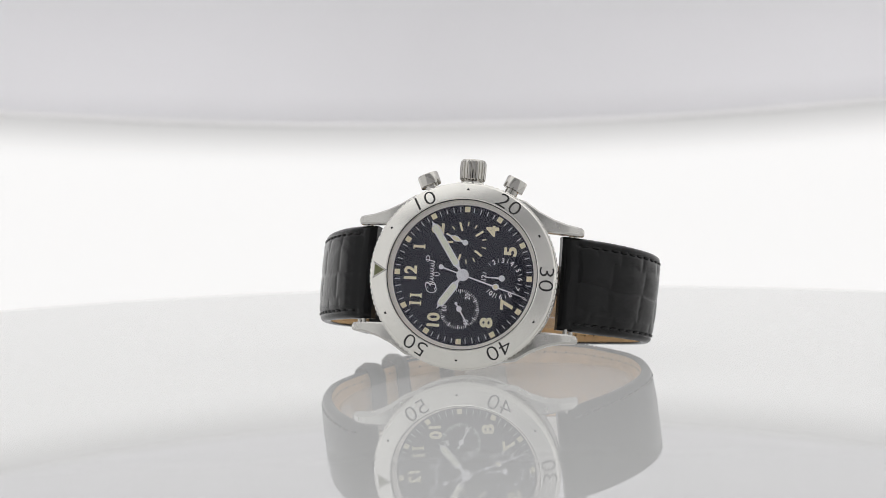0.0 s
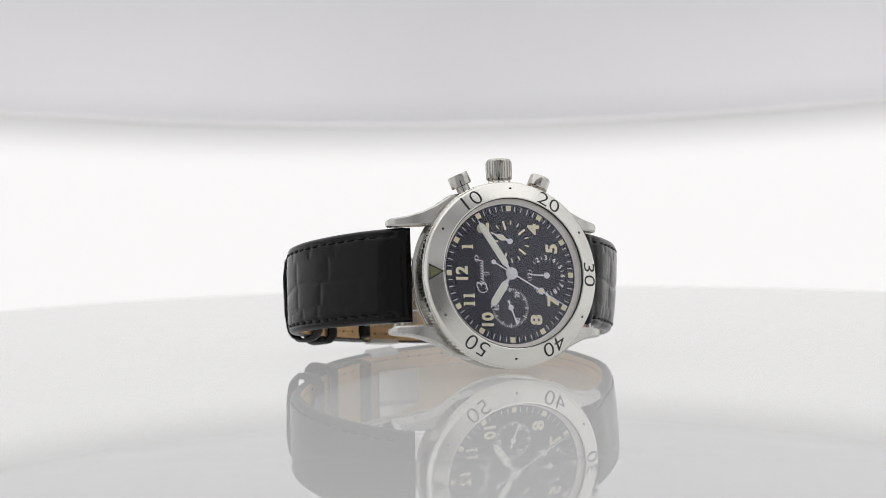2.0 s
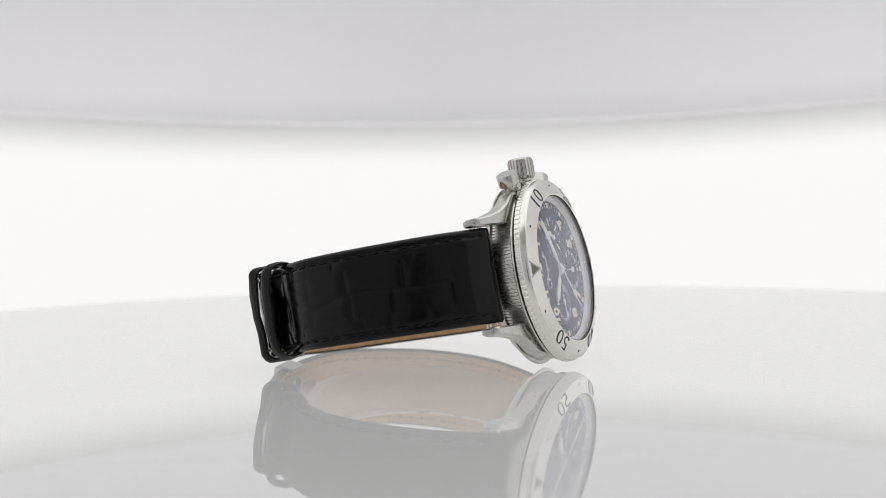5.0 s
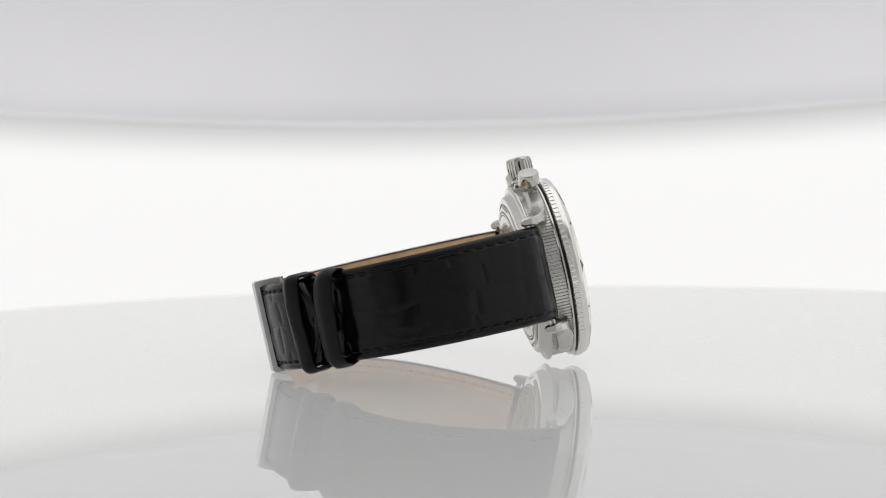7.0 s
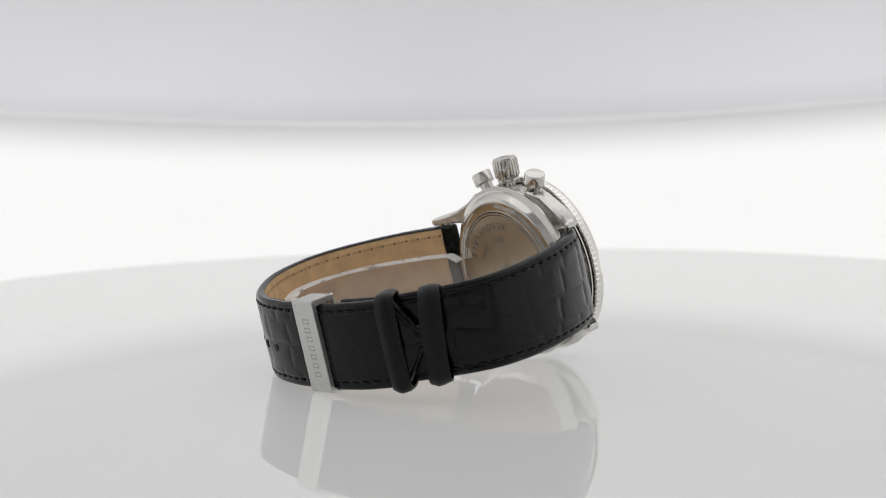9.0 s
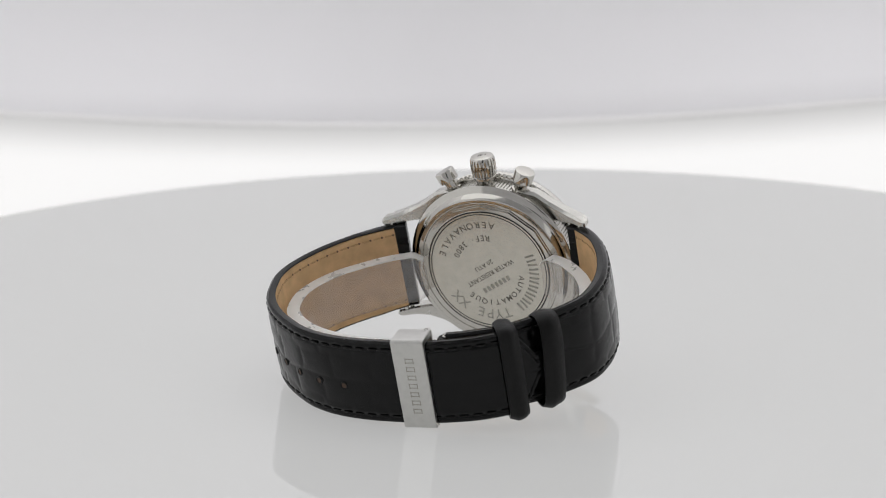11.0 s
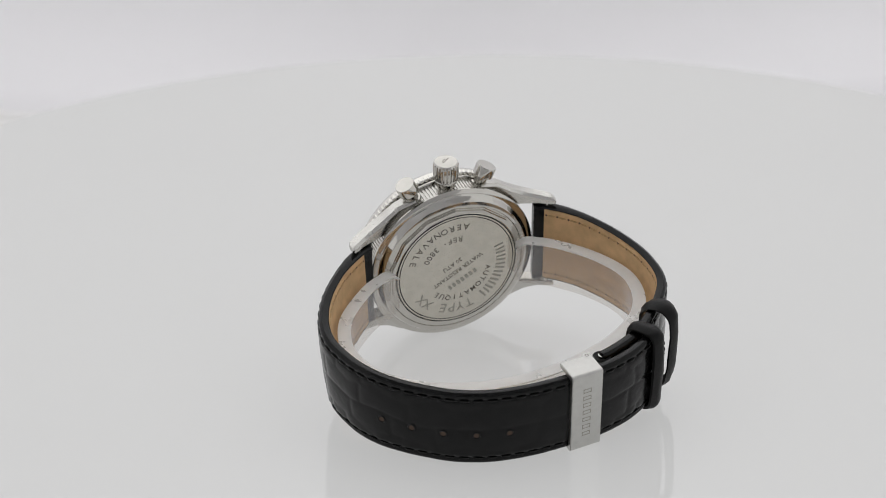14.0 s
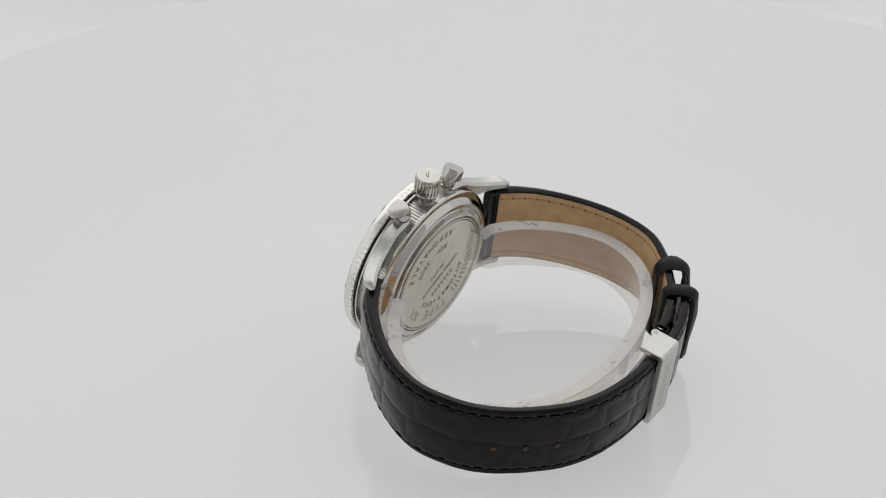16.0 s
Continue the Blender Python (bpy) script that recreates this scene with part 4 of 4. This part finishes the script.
# ---- folding buckle
def build_buckle():
    i0 = min(range(len(A.p)), key=lambda i: abs(A.p[i].x + 5.2))
    p, n = A.p[i0], A.n[i0]
    mid = 1.65
    # local frame: X along the strap, Y outwards, Z up
    t = Vector((-n.y, n.x))
    m = LEAN @ Matrix(((t.x, n.x, 0, p.x * MM), (t.y, n.y, 0, p.y * MM), (0, 0, 1, mid * MM), (0, 0, 0, 1)))
    if t.x < 0:
        m = LEAN @ Matrix(((-t.x, n.x, 0, p.x * MM), (-t.y, n.y, 0, p.y * MM), (0, 0, 1, mid * MM), (0, 0, 0, 1)))
    w, h = 3.4, 9.65
    sec = [(-4.2, h - 1.1), (-4.2, h - 0.1), (-3.9, h), (0.95, h), (1.35, h - 0.4), (1.35, -h + 0.4), (0.95, -h), (-3.0, -h), (-3.0, -h + 0.9), (0.5, -h + 0.9), (0.5, h - 1.1)]
    bm = bmesh.new()
    a = [bm.verts.new((-w * MM, y * MM, z * MM)) for y, z in sec]
    b = [bm.verts.new((w * MM, y * MM, z * MM)) for y, z in sec]
    bm.faces.new(a), bm.faces.new(b[::-1])
    for i in range(len(sec)):
        j = (i + 1) % len(sec)
        bm.faces.new((a[i], b[i], b[j], a[j]))
    bmesh.ops.bevel(bm, geom=bm.edges[:], offset=0.12 * MM, segments=2, affect="EDGES")
    bk = part("buckle", bm, BUCKLESTEEL, watch, "satin steel folding buckle", m=m)
    for i in range(7):
        z = 5.4 - i * 1.85
        bm = bmesh.new()
        for x0, x1, z0, z1, lift in ((-0.9, 0.9, -0.52, -0.32, 0), (-0.9, 0.9, 0.3, 0.5, 0.001), (-0.92, -0.72, -0.62, 0.55, 0.002), (0.72, 0.92, -0.62, 0.55, 0.002)):
            box_bm(x0 * MM, x1 * MM, 1.33 * MM, (1.362 + lift) * MM, (z + z0) * MM, (z + z1) * MM, bm)
        part("engraved_bar", bm, FAINT, bk, m=m)
    hinge = m @ pose(-2.45 * MM, -3.9 * MM, 0)
    part("hinge_barrel", lathe([(0, (h - 3.2) * MM), (0.95 * MM, (h - 3.2) * MM), (1.0 * MM, (h - 3.1) * MM), (1.0 * MM, (h - 0.12) * MM), (0.9 * MM, (h + 0.02) * MM), (0, (h + 0.02) * MM)], 32, axis="Z", closed=False), BUCKLESTEEL, bk, m=hinge)
    part("hinge_pin", lathe([(0.26 * MM, (h - 0.1) * MM), (0.4 * MM, (h - 0.1) * MM), (0.4 * MM, (h + 0.05) * MM), (0.26 * MM, (h + 0.05) * MM)], 24, axis="Z"), ENGRAVE, bk, m=hinge)
    # folded blade inside the strap
    bm = bmesh.new()
    rows = []
    for k in range(10):
        s = i0 * A.step - 2.0 - k * 1.1 + 4
        rows.append([bm.verts.new(A.at(s, o, z, mid)) for o, z in ((-3.7 - 0.06 * k, -5.5), (-3.7 - 0.06 * k, 7.2 - 0.45 * k), (-3.1 - 0.06 * k, 7.2 - 0.45 * k), (-3.1 - 0.06 * k, -5.5))])
    for q, r in zip(rows, rows[1:]):
        for k in range(4):
            bm.faces.new((q[k], r[k], r[(k + 1) % 4], q[(k + 1) % 4]))
    bm.faces.new(rows[0]), bm.faces.new(rows[-1][::-1])
    part("folding_blade", bm, STEEL, bk)
    # eye of the short strap half round the hinge pin
    e = B.at(B.length(), -0.9, 0)
    eye = lathe([(0.75 * MM, -8.0 * MM), (1.6 * MM, -8.2 * MM), (1.85 * MM, -8.0 * MM), (1.85 * MM, 8.0 * MM), (1.6 * MM, 8.2 * MM), (0.75 * MM, 8.0 * MM)], 28, axis="Z")
    part("strap_eye", eye, KEEPER, strap_short, "rolled leather eye", m=LEAN @ Matrix.Translation(e))
    tube = lathe([(0.42 * MM, -8.5 * MM), (0.72 * MM, -8.5 * MM), (0.72 * MM, 8.5 * MM), (0.42 * MM, 8.5 * MM)], 24, axis="Z")
    part("eye_tube", tube, STEEL, strap_short, "steel tube in the leather eye", m=LEAN @ Matrix.Translation(e))


build_buckle()


# ---- clear plastic C-shaped support inside the strap
def build_support():
    top = [(-13.6, 10.3), (-16.5, 11.6), (-20.8, 14.8), (-26.3, 21.5), (-29.8, 29), (-30.3, 35.5), (-28, 42.3), (-22.8, 48), (-14.3, 52.8), (-4, 55.6), (5.5, 56.2), (15, 54.6), (24.5, 50), (31.2, 42.8), (33.6, 34.6), (33, 28.4), (29.8, 21.6), (22.8, 14.6), (18, 11.8), (14.2, 10.3)]
    band = Strip(top, 0.8, -1)
    bm = bmesh.new()
    rim = bmesh.new()
    rings, edges = [], []
    L = band.length()
    for i in range(len(band.p)):
        s = i * band.step
        h = 5.3 * (min(1.0, 0.75 + min(s, L - s) / 8) if min(s, L - s) < 2 else 1)
        mid = -1.2 + 1.6 * min(max((band.p[i].y - 10) / 47, 0), 1)
        rings.append([bm.verts.new(band.at(s, o, z, mid)) for o, z in ((-1.5, -h), (-1.5, h), (0.9, h), (0.9, -h))])
        edges.append([rim.verts.new(band.at(s, o, h + z, mid)) for o, z in ((-1.6, 0.01), (1.0, 0.01), (1.1, 0.17), (1.0, 0.34), (-1.6, 0.34), (-1.7, 0.17))])
    stand = tagged(new("watch_support"), "clear plastic C-shaped support band inside the watch strap", "support")
    for name, mesh, loops, material, label in (("band", bm, rings, CLEAR, ""), ("rim", rim, edges, FROST, "frosted whitish plastic rim")):
        n = len(loops[0])
        for a, b in zip(loops, loops[1:]):
            for k in range(n):
                mesh.faces.new((a[k], b[k], b[(k + 1) % n], a[(k + 1) % n]))
        mesh.faces.new(loops[0]), mesh.faces.new(loops[-1][::-1])
        part(name, mesh, material, stand, label).visible_shadow = name == "rim"
    return stand


support = build_support()


def motions():
    steps = [i * 0.5 for i in range(33)]
    walk(turntable, [(t, table_pose(t)) for t in steps])
    walk(watch, [(t, table_pose(t) @ REST) for t in steps])
    walk(support, [(t, table_pose(t) @ REST) for t in steps])
    ticks = [i * 0.5 for i in range(33)]
    walk(sweep_hand, [(t, LEAN @ pose(0, -1.0 * MM, 0, 0, 197 + 6 * t)) for t in ticks])
    walk(small_hand, [(t, LEAN @ pose(-0.3 * MM, -0.35 * MM, -7.0 * MM, 0, 238 + 6 * t)) for t in ticks])


motions()
